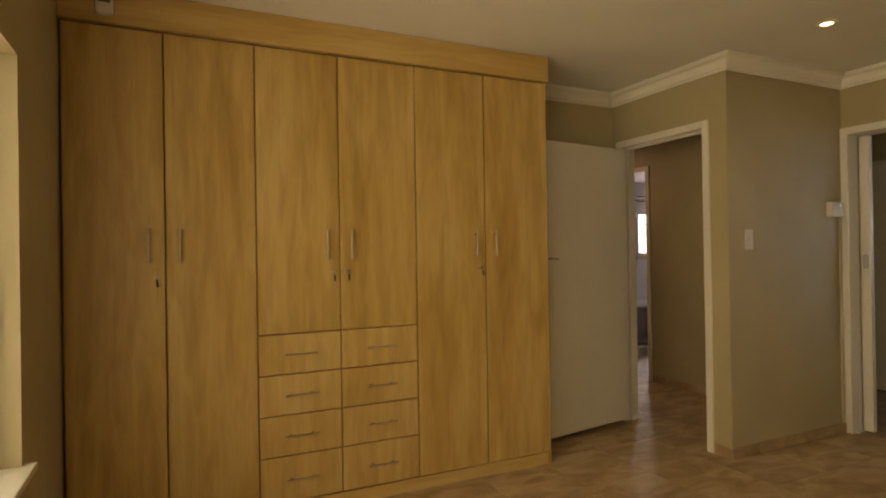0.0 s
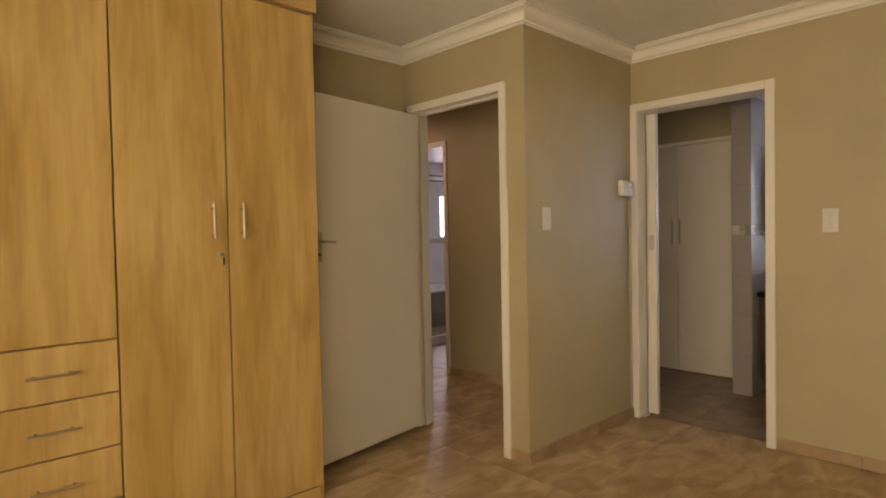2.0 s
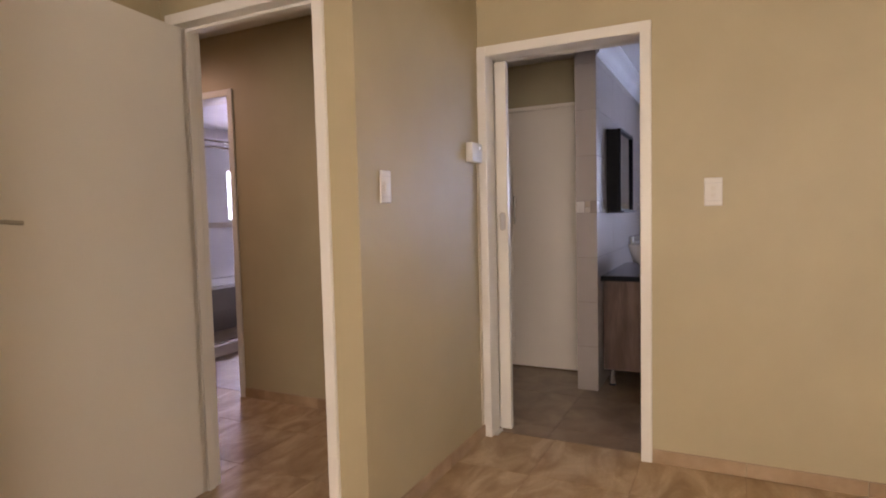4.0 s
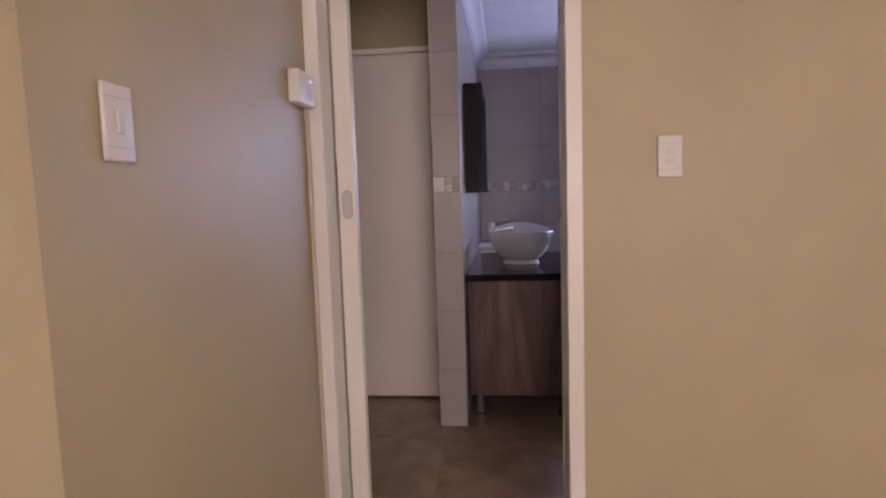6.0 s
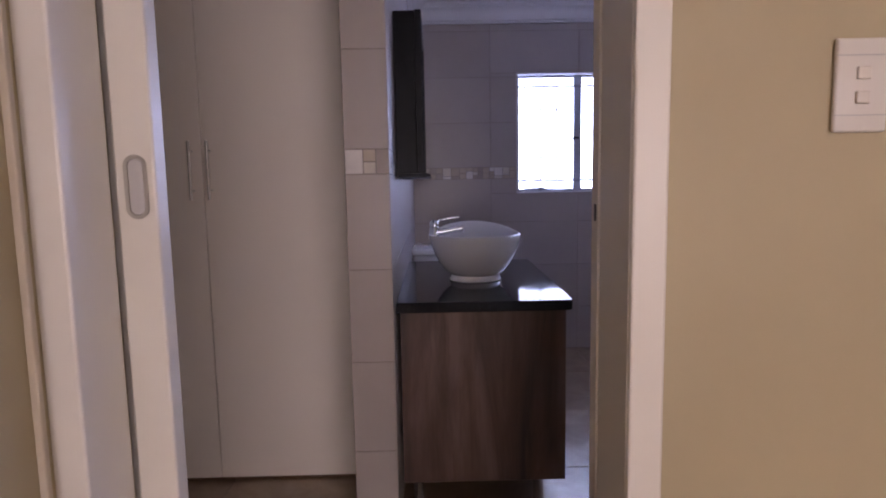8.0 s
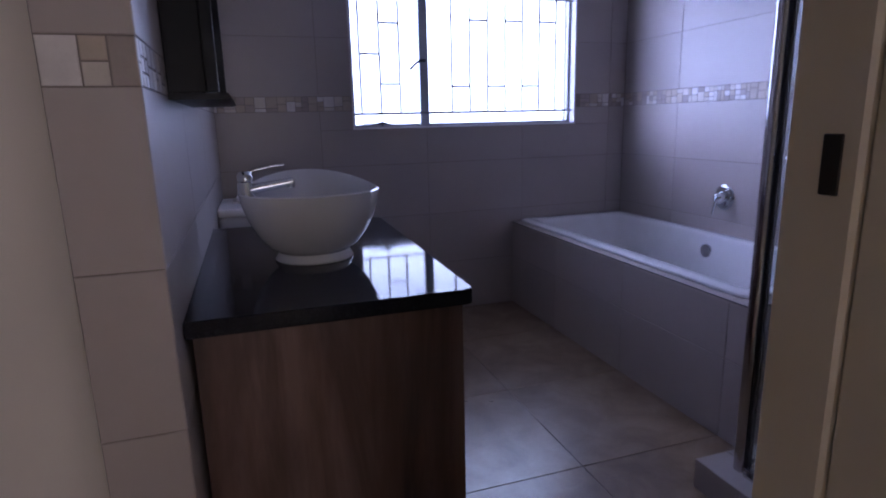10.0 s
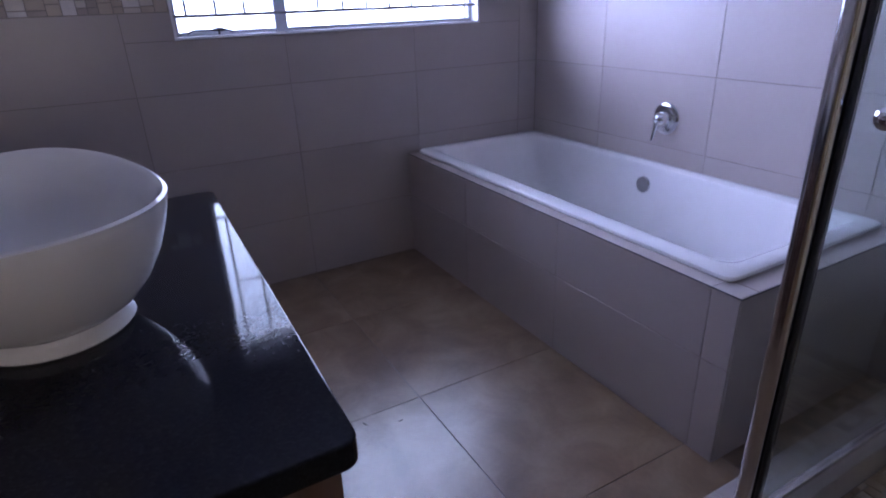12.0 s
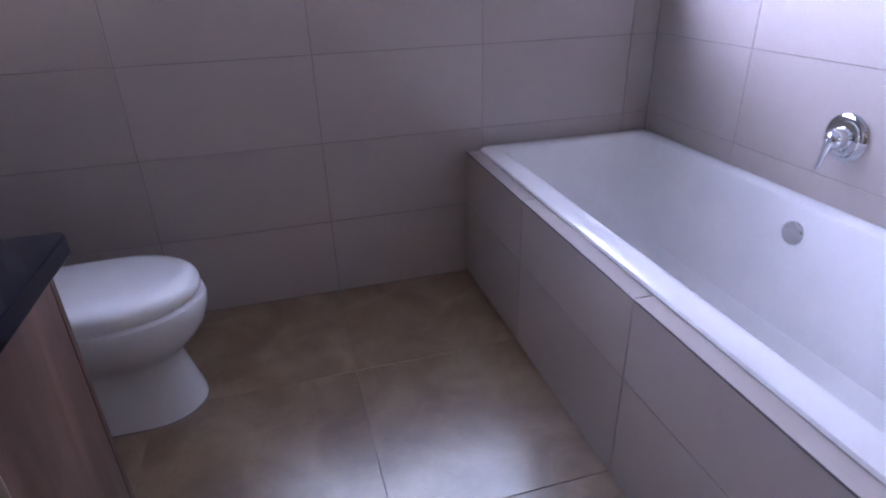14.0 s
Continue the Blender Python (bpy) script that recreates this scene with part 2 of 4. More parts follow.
MOSAIC_FLOOR = [stone_tile("floor_mosaic_" + k, c, tuple(x * 1.1 for x in c), tuple(x * 1.25 for x in c), 0.4, 14, (1, 1, 1), 40, 0.15)
                for k, c in (("sand", (0.30, 0.215, 0.135)), ("tan", (0.37, 0.275, 0.18)), ("taupe", (0.20, 0.15, 0.11)), ("cream", (0.46, 0.38, 0.28)))]


# ---- mesh helpers ----
def box(bm, lo, hi, mat=0):
    r = bmesh.ops.create_cube(bm, size=1.0)["verts"]
    size = [max(1e-4, hi[i] - lo[i]) for i in range(3)]
    bmesh.ops.scale(bm, vec=size, verts=r)
    bmesh.ops.translate(bm, vec=[(hi[i] + lo[i]) / 2 for i in range(3)], verts=r)
    return r


def soften(bm, width=0.003, segments=2):
    edges = [e for e in bm.edges if len(e.link_faces) == 2 and e.calc_face_angle(0) > 0.5]
    bmesh.ops.bevel(bm, geom=edges, offset=width, segments=segments, affect="EDGES", profile=0.5, clamp_overlap=True)
    return bm


def soft_box(lo, hi, width=0.003, segments=2):
    bm = bmesh.new()
    box(bm, lo, hi)
    return soften(bm, width, segments)


def rod(bm, a, b, radius, sides=16, radius_b=None):
    a, b = Vector(a), Vector(b)
    m = Matrix.Translation((a + b) / 2) @ (b - a).to_track_quat("Z", "Y").to_matrix().to_4x4()
    bmesh.ops.create_cone(bm, cap_ends=True, segments=sides, radius1=radius, radius2=radius if radius_b is None else radius_b,
                          depth=(b - a).length, matrix=m)
    return bm


def lathe(bm, profile, centre, axis="Z", sides=32):
    """Turns (radius, height) pairs round an axis; closes the ends where the radius is zero."""
    rings = []
    for r, h in profile:
        ring = []
        for i in range(sides if r > 1e-6 else 1):
            a = 2 * math.pi * i / sides
            p = (r * math.cos(a), r * math.sin(a), h)
            p = {"Z": p, "Y": (p[0], h, p[1]), "X": (h, p[0], p[1])}[axis]
            ring.append(bm.verts.new(Vector(centre) + Vector(p)))
        rings.append(ring)
    for lo, hi in zip(rings, rings[1:]):
        for i in range(sides):
            j = (i + 1) % sides
            quad = [lo[i % len(lo)], lo[j % len(lo)], hi[j % len(hi)], hi[i % len(hi)]]
            quad = [v for k, v in enumerate(quad) if v not in quad[:k]]
            if len(quad) > 2:
                bm.faces.new(quad)
    bmesh.ops.recalc_face_normals(bm, faces=bm.faces)
    return bm


def loft(bm, rings, cap=(True, True)):
    """Skins closed rings of equal length, given as lists of points."""
    vs = [[bm.verts.new(p) for p in ring] for ring in rings]
    for lo, hi in zip(vs, vs[1:]):
        for i in range(len(lo)):
            j = (i + 1) % len(lo)
            bm.faces.new((lo[i], lo[j], hi[j], hi[i]))
    if cap[0]:
        bm.faces.new(list(reversed(vs[0])))
    if cap[1]:
        bm.faces.new(vs[-1])
    bmesh.ops.recalc_face_normals(bm, faces=bm.faces)
    return bm


def tube(points, radius, sides=10):
    """A round bar along a line of points."""
    bm = bmesh.new()
    pts = [Vector(p) for p in points]
    rings = []
    for i, p in enumerate(pts):
        d = (pts[min(i + 1, len(pts) - 1)] - pts[max(i - 1, 0)]).normalized()
        side = d.cross(Vector((0, 0, 1)) if abs(d.z) < 0.95 else Vector((1, 0, 0))).normalized()
        up = side.cross(d)
        rings.append([p + radius * (math.cos(2 * math.pi * k / sides) * side + math.sin(2 * math.pi * k / sides) * up) for k in range(sides)])
    return loft(bm, rings)


def rounded_ring(cx, cy, hx, hy, radius, z, per=6):
    ring = []
    for qx, qy, start in ((1, 1, 0), (-1, 1, 90), (-1, -1, 180), (1, -1, 270)):
        for k in range(per + 1):
            a = radians(start + 90 * k / per)
            ring.append((cx + qx * (hx - radius) + radius * math.cos(a), cy + qy * (hy - radius) + radius * math.sin(a), z))
    return ring


def mesh_of(name, bm, mat, smooth=False):
    me = bpy.data.meshes.new(name)
    bm.to_mesh(me)
    bm.free()
    for m in (mat if isinstance(mat, (list, tuple)) else [mat]):
        me.materials.append(m)
    if smooth:
        for p in me.polygons:
            p.use_smooth = True
        me.set_sharp_from_angle(angle=radians(40))
    return me


def part(name, bm, mat, parent, label="", smooth=False):
    """One mesh object under a thing or a part; places are the world's."""
    ob = new(name, mesh_of(name, bm, mat, smooth))
    ob.parent = parent
    ob.matrix_parent_inverse = Matrix.Identity(4) if parent.parent else parent.matrix_world.inverted()
    return tagged(ob, label)


def thing(name, place, label, category, group="", kind=""):
    """An Empty at the thing's base, which parents its parts."""
    ob = new(name)
    ob.empty_display_size = 0.1
    ob.location = place
    ob.matrix_world = Matrix.Translation(place)
    return tagged(ob, label, category, group, kind)


def solid(name, bm, mat, label, category="", kind="", smooth=False, group=""):
    return tagged(new(name, mesh_of(name, bm, mat, smooth)), label, category, group, kind)


def wall(name, axis, a, b, span, height, openings, mat, label):
    """A wall a..b thick across axis, over span, with openings (from, to, sill, head) cut right through."""
    bm = bmesh.new()
    us = sorted({span[0], span[1], *[o[0] for o in openings], *[o[1] for o in openings]})
    zs = sorted({height[0], height[1], *[o[2] for o in openings], *[o[3] for o in openings]})
    grid = {}

    def vert(t, u, z):
        key = (round(t, 5), round(u, 5), round(z, 5))
        if key not in grid:
            grid[key] = bm.verts.new((t, u, z) if axis == "x" else (u, t, z))
        return grid[key]

    def inside(i, k):
        if not (0 <= i < len(us) - 1 and 0 <= k < len(zs) - 1):
            return False
        u, z = (us[i] + us[i + 1]) / 2, (zs[k] + zs[k + 1]) / 2
        return not any(o[0] < u < o[1] and o[2] < z < o[3] for o in openings)

    for i in range(len(us) - 1):
        for k in range(len(zs) - 1):
            if not inside(i, k):
                continue
            u0, u1, z0, z1 = us[i], us[i + 1], zs[k], zs[k + 1]
            for t in (a, b):
                bm.faces.new([vert(t, u0, z0), vert(t, u1, z0), vert(t, u1, z1), vert(t, u0, z1)])
            for (di, dk), (p, q) in (((-1, 0), ((u0, z0), (u0, z1))), ((1, 0), ((u1, z0), (u1, z1))), ((0, -1), ((u0, z0), (u1, z0))), ((0, 1), ((u0, z1), (u1, z1)))):
                if not inside(i + di, k + dk):
                    bm.faces.new([vert(a, *p), vert(a, *q), vert(b, *q), vert(b, *p)])
    bmesh.ops.recalc_face_normals(bm, faces=bm.faces)
    return solid(name, bm, mat, label, kind="structure")


# ---- large structure ----
H_BED, H_BATH = 2.455, 2.35
X_WEST, X_SLIDE, X_SLIDE_IN, X_WIN, X_PIER = -0.98, 3.65, 3.82, 6.85, 4.665
Y_NORTH, Y_SHORT, Y_TAP, Y_VAN, Y_PIER = 3.30, 2.305, -0.56, 1.893, 2.033
X_DOOR = 2.51
T = 0.007              # thickness of the wall tiles
PD = (2.478, 3.21)      # passage door opening along y
SD = (1.483, 2.258)    # sliding door opening along y
FD = (4.12, 4.90)      # second bathroom's door opening along y
BW = (-0.205, 1.185, 1.105, 1.915)  # bathroom window opening
# only the north edge is known; the southern length is assumed, for more daylight
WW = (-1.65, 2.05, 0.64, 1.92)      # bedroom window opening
HEAD = 2.045
Y_FAR = 6.9

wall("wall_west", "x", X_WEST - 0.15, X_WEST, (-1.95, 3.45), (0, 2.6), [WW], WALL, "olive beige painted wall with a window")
wall("wall_north", "y", Y_NORTH, Y_NORTH + 0.15, (X_WEST, X_DOOR), (0, 2.6), [], WALL, "olive beige painted wall behind the wardrobe")
wall("wall_passage_door", "x", X_DOOR, X_DOOR + 0.11, (Y_SHORT, 6.9), (0, 2.6), [(PD[0] - 0.03, PD[1] + 0.03, 0, HEAD + 0.03)], WALL, "olive beige painted wall with a passage door")
wall("wall_short", "y", Y_SHORT, Y_SHORT + 0.11, (X_DOOR + 0.11, X_SLIDE), (0, 2.6), [], WALL, "short olive beige painted wall return")
wall("wall_sliding_door", "x", X_SLIDE, X_SLIDE_IN, (-1.95, Y_FAR), (0, 2.6), [(SD[0] - 0.03, SD[1] + 0.03, 0, HEAD + 0.03), (FD[0] - 0.03, FD[1] + 0.03, 0, HEAD + 0.03)], WALL, "olive beige painted wall with a sliding door")
wall("wall_south", "y", -1.95, -1.80, (X_WEST, X_SLIDE), (0, 2.6), [], WALL, "olive beige painted closing wall")
wall("wall_window", "x", X_WIN + 0.0022, X_WIN + 0.15, (-0.71, 3.25), (0, 2.6), [BW], GROUT, "greige tiled bathroom wall with a wide window")
wall("wall_bath", "y", Y_TAP - 0.15, Y_TAP - 0.0022, (X_SLIDE_IN, X_WIN + 0.0022), (0, 2.6), [], GROUT, "greige tiled wall beside the bath")
wall("wall_pier", "y", Y_VAN + 0.0022, Y_PIER, (X_PIER + 0.0022, X_WIN + 0.0022), (0, 2.6), [], GROUT, "greige tiled pier wall behind the vanity")
wall("wall_vestibule", "y", 3.10, 3.25, (X_SLIDE_IN, X_WIN + T), (0, 2.6), [], WALL, "olive beige painted wall beside the cupboard")
wall("wall_passage_end", "y", Y_FAR, Y_FAR + 0.15, (X_DOOR, X_SLIDE), (0, 2.6), [], WALL_PASSAGE, "beige painted end wall of the passage")
wall("wall_second_window", "y", Y_FAR, Y_FAR + 0.15, (X_SLIDE_IN, 7.0), (0, 2.6), [(6.23, 6.95, 1.19, 1.87)], TILE_SECOND, "white tiled wall of the second bathroom")
wall("wall_second_end", "x", 7.0, 7.15, (3.25, Y_FAR + 0.15), (0, 2.6), [], TILE_SECOND, "white tiled end wall of the second bathroom")

for name, lo, hi, mat, label in (
        ("ceiling_bedroom", (X_WEST, -1.8, H_BED), (X_SLIDE, Y_NORTH, H_BED + 0.1), CEIL, "flat white painted bedroom ceiling"),
        ("ceiling_bathroom", (X_SLIDE_IN, Y_TAP - T, H_BATH), (X_WIN + T, 3.10, H_BATH + 0.1), CEIL_BATH, "flat white painted bathroom ceiling"),
        ("ceiling_passage", (X_DOOR + 0.11, Y_NORTH + 0.002, H_BED), (X_SLIDE, Y_FAR, H_BED + 0.1), CEIL, "flat white painted passage ceiling"),
        ("ceiling_second_bathroom", (X_SLIDE_IN, 3.25, H_BATH), (7.0, Y_FAR, H_BATH + 0.1), CEIL_BATH, "flat white ceiling of the second bathroom")):
    bm = bmesh.new()
    box(bm, lo, hi)
    solid(name, bm, mat, label, kind="structure")
bm = bmesh.new()
box(bm, (-1.3, -2.1, -0.2), (3.735, 7.2, -0.0025))
FLOOR = solid("floor", bm, GROUT_BED, "sand stone tiled bedroom and passage floor", kind="structure")
bm = bmesh.new()
box(bm, (3.737, -0.8, -0.2), (7.2, 7.2, -0.0025))
FLOOR_BATH = solid("floor_bathroom", bm, GROUT, "greige stone tiled bathroom floor", kind="structure")


def sweep(points, profile, closed=False):
    """A moulding along a plan line; the profile's (inset, z) runs to the line's right, with mitred corners."""
    bm = bmesh.new()
    pts = [Vector((*p, 0)) for p in points]
    rings = []
    for i, p in enumerate(pts):
        a = (p - pts[i - 1]).normalized() if i else (pts[1] - p).normalized()
        b = (pts[i + 1] - p).normalized() if i < len(pts) - 1 else a
        na, nb = Vector((a.y, -a.x, 0)), Vector((b.y, -b.x, 0))
        m = (na + nb) / (1 + na.dot(nb))
        rings.append([p + m * d + Vector((0, 0, z)) for d, z in profile])
    return loft(bm, rings)


def cornice_profile(top, h, d):
    steps = [(0, top - h), (0.012, top - h), (0.014, top - h * 0.88), (0.024, top - h * 0.84)]
    steps += [(0.024 + (d - 0.036) * (1 - math.cos(k * math.pi / 12)), top - h * (0.84 - 0.60 * math.sin(k * math.pi / 12))) for k in range(1, 7)]
    return steps + [(d - 0.010, top - h * 0.16), (d, top - h * 0.14), (d, top - 0.0015), (0, top - 0.0015)]


solid("cornice_bedroom", sweep([(1.522, Y_NORTH), (X_DOOR, Y_NORTH), (X_DOOR, Y_SHORT), (X_SLIDE, Y_SHORT), (X_SLIDE, -1.8), (X_WEST, -1.8), (X_WEST, 2.74)],
      cornice_profile(H_BED, 0.088, 0.085)), ENAMEL_C, "white moulded plaster cornice", kind="structure", smooth=True)
solid("cornice_bathroom", sweep([(X_PIER, Y_VAN), (X_WIN, Y_VAN), (X_WIN, Y_TAP), (X_SLIDE_IN, Y_TAP)],
      cornice_profile(H_BATH, 0.112, 0.105)), CEIL_BATH, "white plain bathroom cornice", kind="structure", smooth=True)

# ---- doors and windows ----
def bar_handle(parent, a, b, out, radius=0.006, stand=0.03, name="handle", mat=None):
    """A round bar from a to b with two short posts; out is the way it stands off."""
    a, b, o = Vector(a), Vector(b), Vector(out)
    bm = bmesh.new()
    rod(bm, a + o * stand, b + o * stand, radius, 12)
    for k in (0.16, 0.84):
        p = a.lerp(b, k)
        rod(bm, p, p + o * stand, radius * 0.8, 10)
    return part(name, bm, mat or STEEL, parent, "slim satin metal bar handle", True)


def frame_ring(axis, at, depth, u0, u1, z1, width, z0=0.0, proud=0.0):
    """Two jambs and a head as one mesh, round an opening u0..u1, up to z1."""
    bm = bmesh.new()

    def piece(ua, ub, za, zb):
        lo, hi = (at, ua, za), (at + depth, ub, zb)
        if axis == "y":
            lo, hi = (ua, at, za), (ub, at + depth, zb)
        box(bm, lo, hi)
    piece(u0 - width, u0, z0, z1 + width)
    piece(u1, u1 + width, z0, z1 + width)
    piece(u0, u1, z1, z1 + width)
    return soften(bm, 0.004, 2)


# passage door: pressed frame, leaf swung back beside the wardrobe
door = thing("door_1", (2.46, 3.15, 0), "white painted flush passage door, swung wide open", "door", kind="structure")
part("frame", frame_ring("x", X_DOOR - 0.014, 0.140, PD[0], PD[1], HEAD, 0.047), ENAMEL, door, "white enamelled door frame")
bm = frame_ring("x", X_DOOR + 0.045, 0.04, PD[0] + 0.014, PD[1] - 0.014, HEAD - 0.014, 0.0138)
part("stop", bm, ENAMEL, door)
LEAF = pose(2.478, 3.186, 0.006, 0, 0, 180 + 8.5)
L_LEN = 0.875
bm = soft_box((0, 0, 0.034), (L_LEN, 0.04, 2.012), 0.003)
bm.transform(LEAF)
leaf = part("leaf", bm, DOOR_PAINT, door, "white painted flush door leaf")
bm = soft_box((L_LEN - 0.074, 0.04, 1.118), (L_LEN - 0.032, 0.0455, 1.278), 0.0025, 2)
bm.transform(LEAF)
plate = part("handle_plate", bm, STEEL, leaf, "brushed steel handle plate")
bm = bmesh.new()
lathe(bm, [(0, 0.0457), (0.0125, 0.0457), (0.0125, 0.052), (0.0095, 0.056), (0, 0.056)], (L_LEN - 0.053, 0, 1.226), "Y", 20)
bm.transform(LEAF)
part("rose", bm, STEEL, leaf, "round steel lever collar", True)
bm = tube([(L_LEN - 0.053, 0.050, 1.226), (L_LEN - 0.053, 0.080, 1.226), (L_LEN - 0.058, 0.090, 1.226), (L_LEN - 0.070, 0.094, 1.226), (L_LEN - 0.126, 0.092, 1.222)], 0.0068, 12)
bm.transform(LEAF)
lever = part("lever", bm, STEEL, leaf, "steel lever handle", True)
bm = bmesh.new()
rod(bm, (L_LEN - 0.053, 0.0455, 1.158), (L_LEN - 0.053, 0.0495, 1.158), 0.0085, 16)
bm.transform(LEAF)
part("keyhole", bm, DARK_METAL, leaf, "dark keyhole")
for z in (1.128, 1.268):
    bm = bmesh.new()
    rod(bm, (L_LEN - 0.053, 0.0455, z), (L_LEN - 0.053, 0.0468, z), 0.0035, 10)
    bm.transform(LEAF)
    part("screw", bm, STEEL, leaf)
for z in (0.25, 1.03, 1.8):
    bm = bmesh.new()
    rod(bm, (2.487, 3.197, z), (2.487, 3.197, z + 0.1), 0.008, 12)
    part("hinge", bm, STEEL, door)

# sliding door: frame round the opening, leaf mostly back in its pocket
door = thing("door_2", (3.72, 2.2, 0), "white painted sliding pocket door, pushed open", "door", kind="structure")
part("frame", frame_ring("x", X_SLIDE - 0.014, 0.120, SD[0], SD[1], HEAD, 0.050), ENAMEL, door, "white enamelled door frame")
bm = bmesh.new()
box(bm, (X_SLIDE - 0.006, SD[0] - 0.028, 0), (3.790, SD[0] + 0.0012, HEAD))
box(bm, (3.7905, SD[0] - 0.028, 0), (X_SLIDE_IN + 0.010, SD[0] + 0.004, HEAD))
part("closing_jamb", soften(bm, 0.002, 1), ENAMEL, door, "white jamb with a receiving channel")
bm = soft_box((3.799, SD[0] + 0.0042, 1.105), (3.809, SD[0] + 0.0056, 1.133), 0.0006, 1)
part("strike_plate", bm, DARK_METAL, door, "dark metal strike plate")
bm = bmesh.new()
box(bm, (3.807, SD[1], 0), (X_SLIDE_IN + 0.010, SD[1] + 0.0295, HEAD))
box(bm, (X_SLIDE + 0.1065, SD[0] - 0.028, HEAD + 0.0005), (X_SLIDE_IN + 0.010, SD[1] + 0.0295, HEAD + 0.0295))
part("pocket_lining", soften(bm, 0.002, 1), ENAMEL, door, "white pocket lining")
leaf = part("leaf", soft_box((3.764, 2.192, 0.010), (3.804, 2.256, 2.04), 0.004), DOOR_PAINT, door, "white painted sliding leaf")
bm = bmesh.new()
ring = [(3.7625 - 0.0015 * (k == 1), 2.222 + r * math.cos(a), 1.175 + 0.032 * (1 if math.sin(a) >= 0 else -1) + r * math.sin(a))
        for k, r in ((0, 0.0185), (1, 0.0185), (1, 0.0125), (0, 0.0115)) for a in [2 * math.pi * i / 24 + 0.01 for i in range(24)]]
loft(bm, [ring[i * 24:(i + 1) * 24] for i in range(4)], (False, False))
part("flush_pull", bm, STEEL, leaf, "oval brushed steel flush pull", True)
# flat disc in the pull; its grey paints the shade of the hollow
bm = bmesh.new()
loft(bm, [[(3.7627, 2.222 + 0.012 * math.cos(a), 1.175 + 0.032 * (1 if math.sin(a) >= 0 else -1) + 0.012 * math.sin(a)) for a in [2 * math.pi * i / 24 + 0.01 for i in range(24)]],
          [(3.7637, 2.222 + 0.010 * math.cos(a), 1.175 + 0.031 * (1 if math.sin(a) >= 0 else -1) + 0.010 * math.sin(a)) for a in [2 * math.pi * i / 24 + 0.01 for i in range(24)]]])
part("pull_recess", bm, PLASTIC_GREY, leaf, "flat grey disc coloured as the pull's shaded hollow")
bm = bmesh.new()
box(bm, (X_SLIDE + 0.02, 2.236, 0.0), (X_SLIDE + 0.10, 2.2575, 0.014))
part("floor_guide", soften(bm, 0.002, 1), PLASTIC, door, "small white floor guide")

# second bathroom's door frame, across the passage
door = thing("door_3", (3.7, 4.5, 0), "white enamelled door frame with no leaf in view", "door", kind="structure")
part("frame", frame_ring("x", X_SLIDE - 0.012, 0.190, FD[0], FD[1], HEAD, 0.045), ENAMEL, door)


def steel_window(name, x, y0, y1, z0, z1, splits, label, mat):
    """A steel casement window in an x wall: outer frame, mullions, a pane for each light."""
    win = thing(name, (x, (y0 + y1) / 2, z0), label, "window", kind="structure")
    bm = bmesh.new()
    w, d = 0.026, 0.03
    box(bm, (x, y0, z0), (x + d, y0 + w, z1))
    box(bm, (x, y1 - w, z0), (x + d, y1, z1))
    box(bm, (x, y0 + w, z0), (x + d, y1 - w, z0 + w))
    box(bm, (x, y0 + w, z1 - w), (x + d, y1 - w, z1))
    part("window_frame", soften(bm, 0.002, 1), mat, win)
    edges = [y0 + w, *splits, y1 - w]
    for s in splits:
        part("mullion", soft_box((x - 0.012, s - 0.026, z0 + 0.004), (x + d, s + 0.026, z1 - 0.004), 0.004), mat, win)
    for a, b in zip(edges, edges[1:]):
        bm = bmesh.new()
        box(bm, (x + 0.012, a - 0.004, z0 + w - 0.004), (x + 0.016, b + 0.004, z1 - w + 0.004))
        pane = part("pane", bm, GLASS, win, "clear window pane")
        pane.visible_shadow = False
    return win


WIN = steel_window("window_1", 6.905, BW[0], BW[1], BW[2], BW[3], [0.754], "grey painted steel bathroom window, shut", PAINTED_STEEL)
bm = bmesh.new()
box(bm, (X_WIN - 0.002, BW[0] - 0.0, BW[3] - 0.010), (6.905, BW[1], BW[3] - 0.0005))
box(bm, (X_WIN - 0.002, BW[0] + 0.0005, BW[2] + 0.010), (6.905, BW[0] + 0.010, BW[3] - 0.010))
box(bm, (X_WIN - 0.002, BW[1] - 0.010, BW[2] + 0.010), (6.905, BW[1] - 0.0005, BW[3] - 0.010))
box(bm, (X_WIN - 0.004, BW[0] + 0.0005, BW[2] + 0.0005), (6.905, BW[1] - 0.0005, BW[2] + 0.010))
part("reveal", bm, REVEAL, WIN, "white trimmed window reveal")
# stay along the sill and a cockspur handle on the mullion
bm = tube([(6.893, 1.13, 1.124), (6.893, 1.11, 1.136), (6.893, 0.97, 1.134), (6.893, 0.955, 1.124)], 0.004, 8)
rod(bm, (6.893, 1.01, 1.118), (6.893, 1.01, 1.162), 0.0045, 8)
rod(bm, (6.893, 1.03, 1.137), (6.893, 0.99, 1.137), 0.007, 8)
part("window_stay", bm, DARK_METAL, WIN, "dark metal casement stay", True)
bm = tube([(6.890, 0.765, 1.478), (6.882, 0.775, 1.478), (6.880, 0.80, 1.466), (6.880, 0.842, 1.428)], 0.007, 8)
rod(bm, (6.893, 0.745, 1.478), (6.893, 0.785, 1.478), 0.008, 8)
part("cockspur_handle", bm, DARK_METAL, WIN, "dark metal cockspur handle", True)

bars = thing("burglar_bars", (6.875, 0.49, BW[2]), "thin grey steel burglar bars inside the bathroom window", "burglar bars")


def bar(a, b, r=0.0056):
    part("bar", rod(bmesh.new(), a, b, r, 8), BAR_STEEL, bars, "", True)


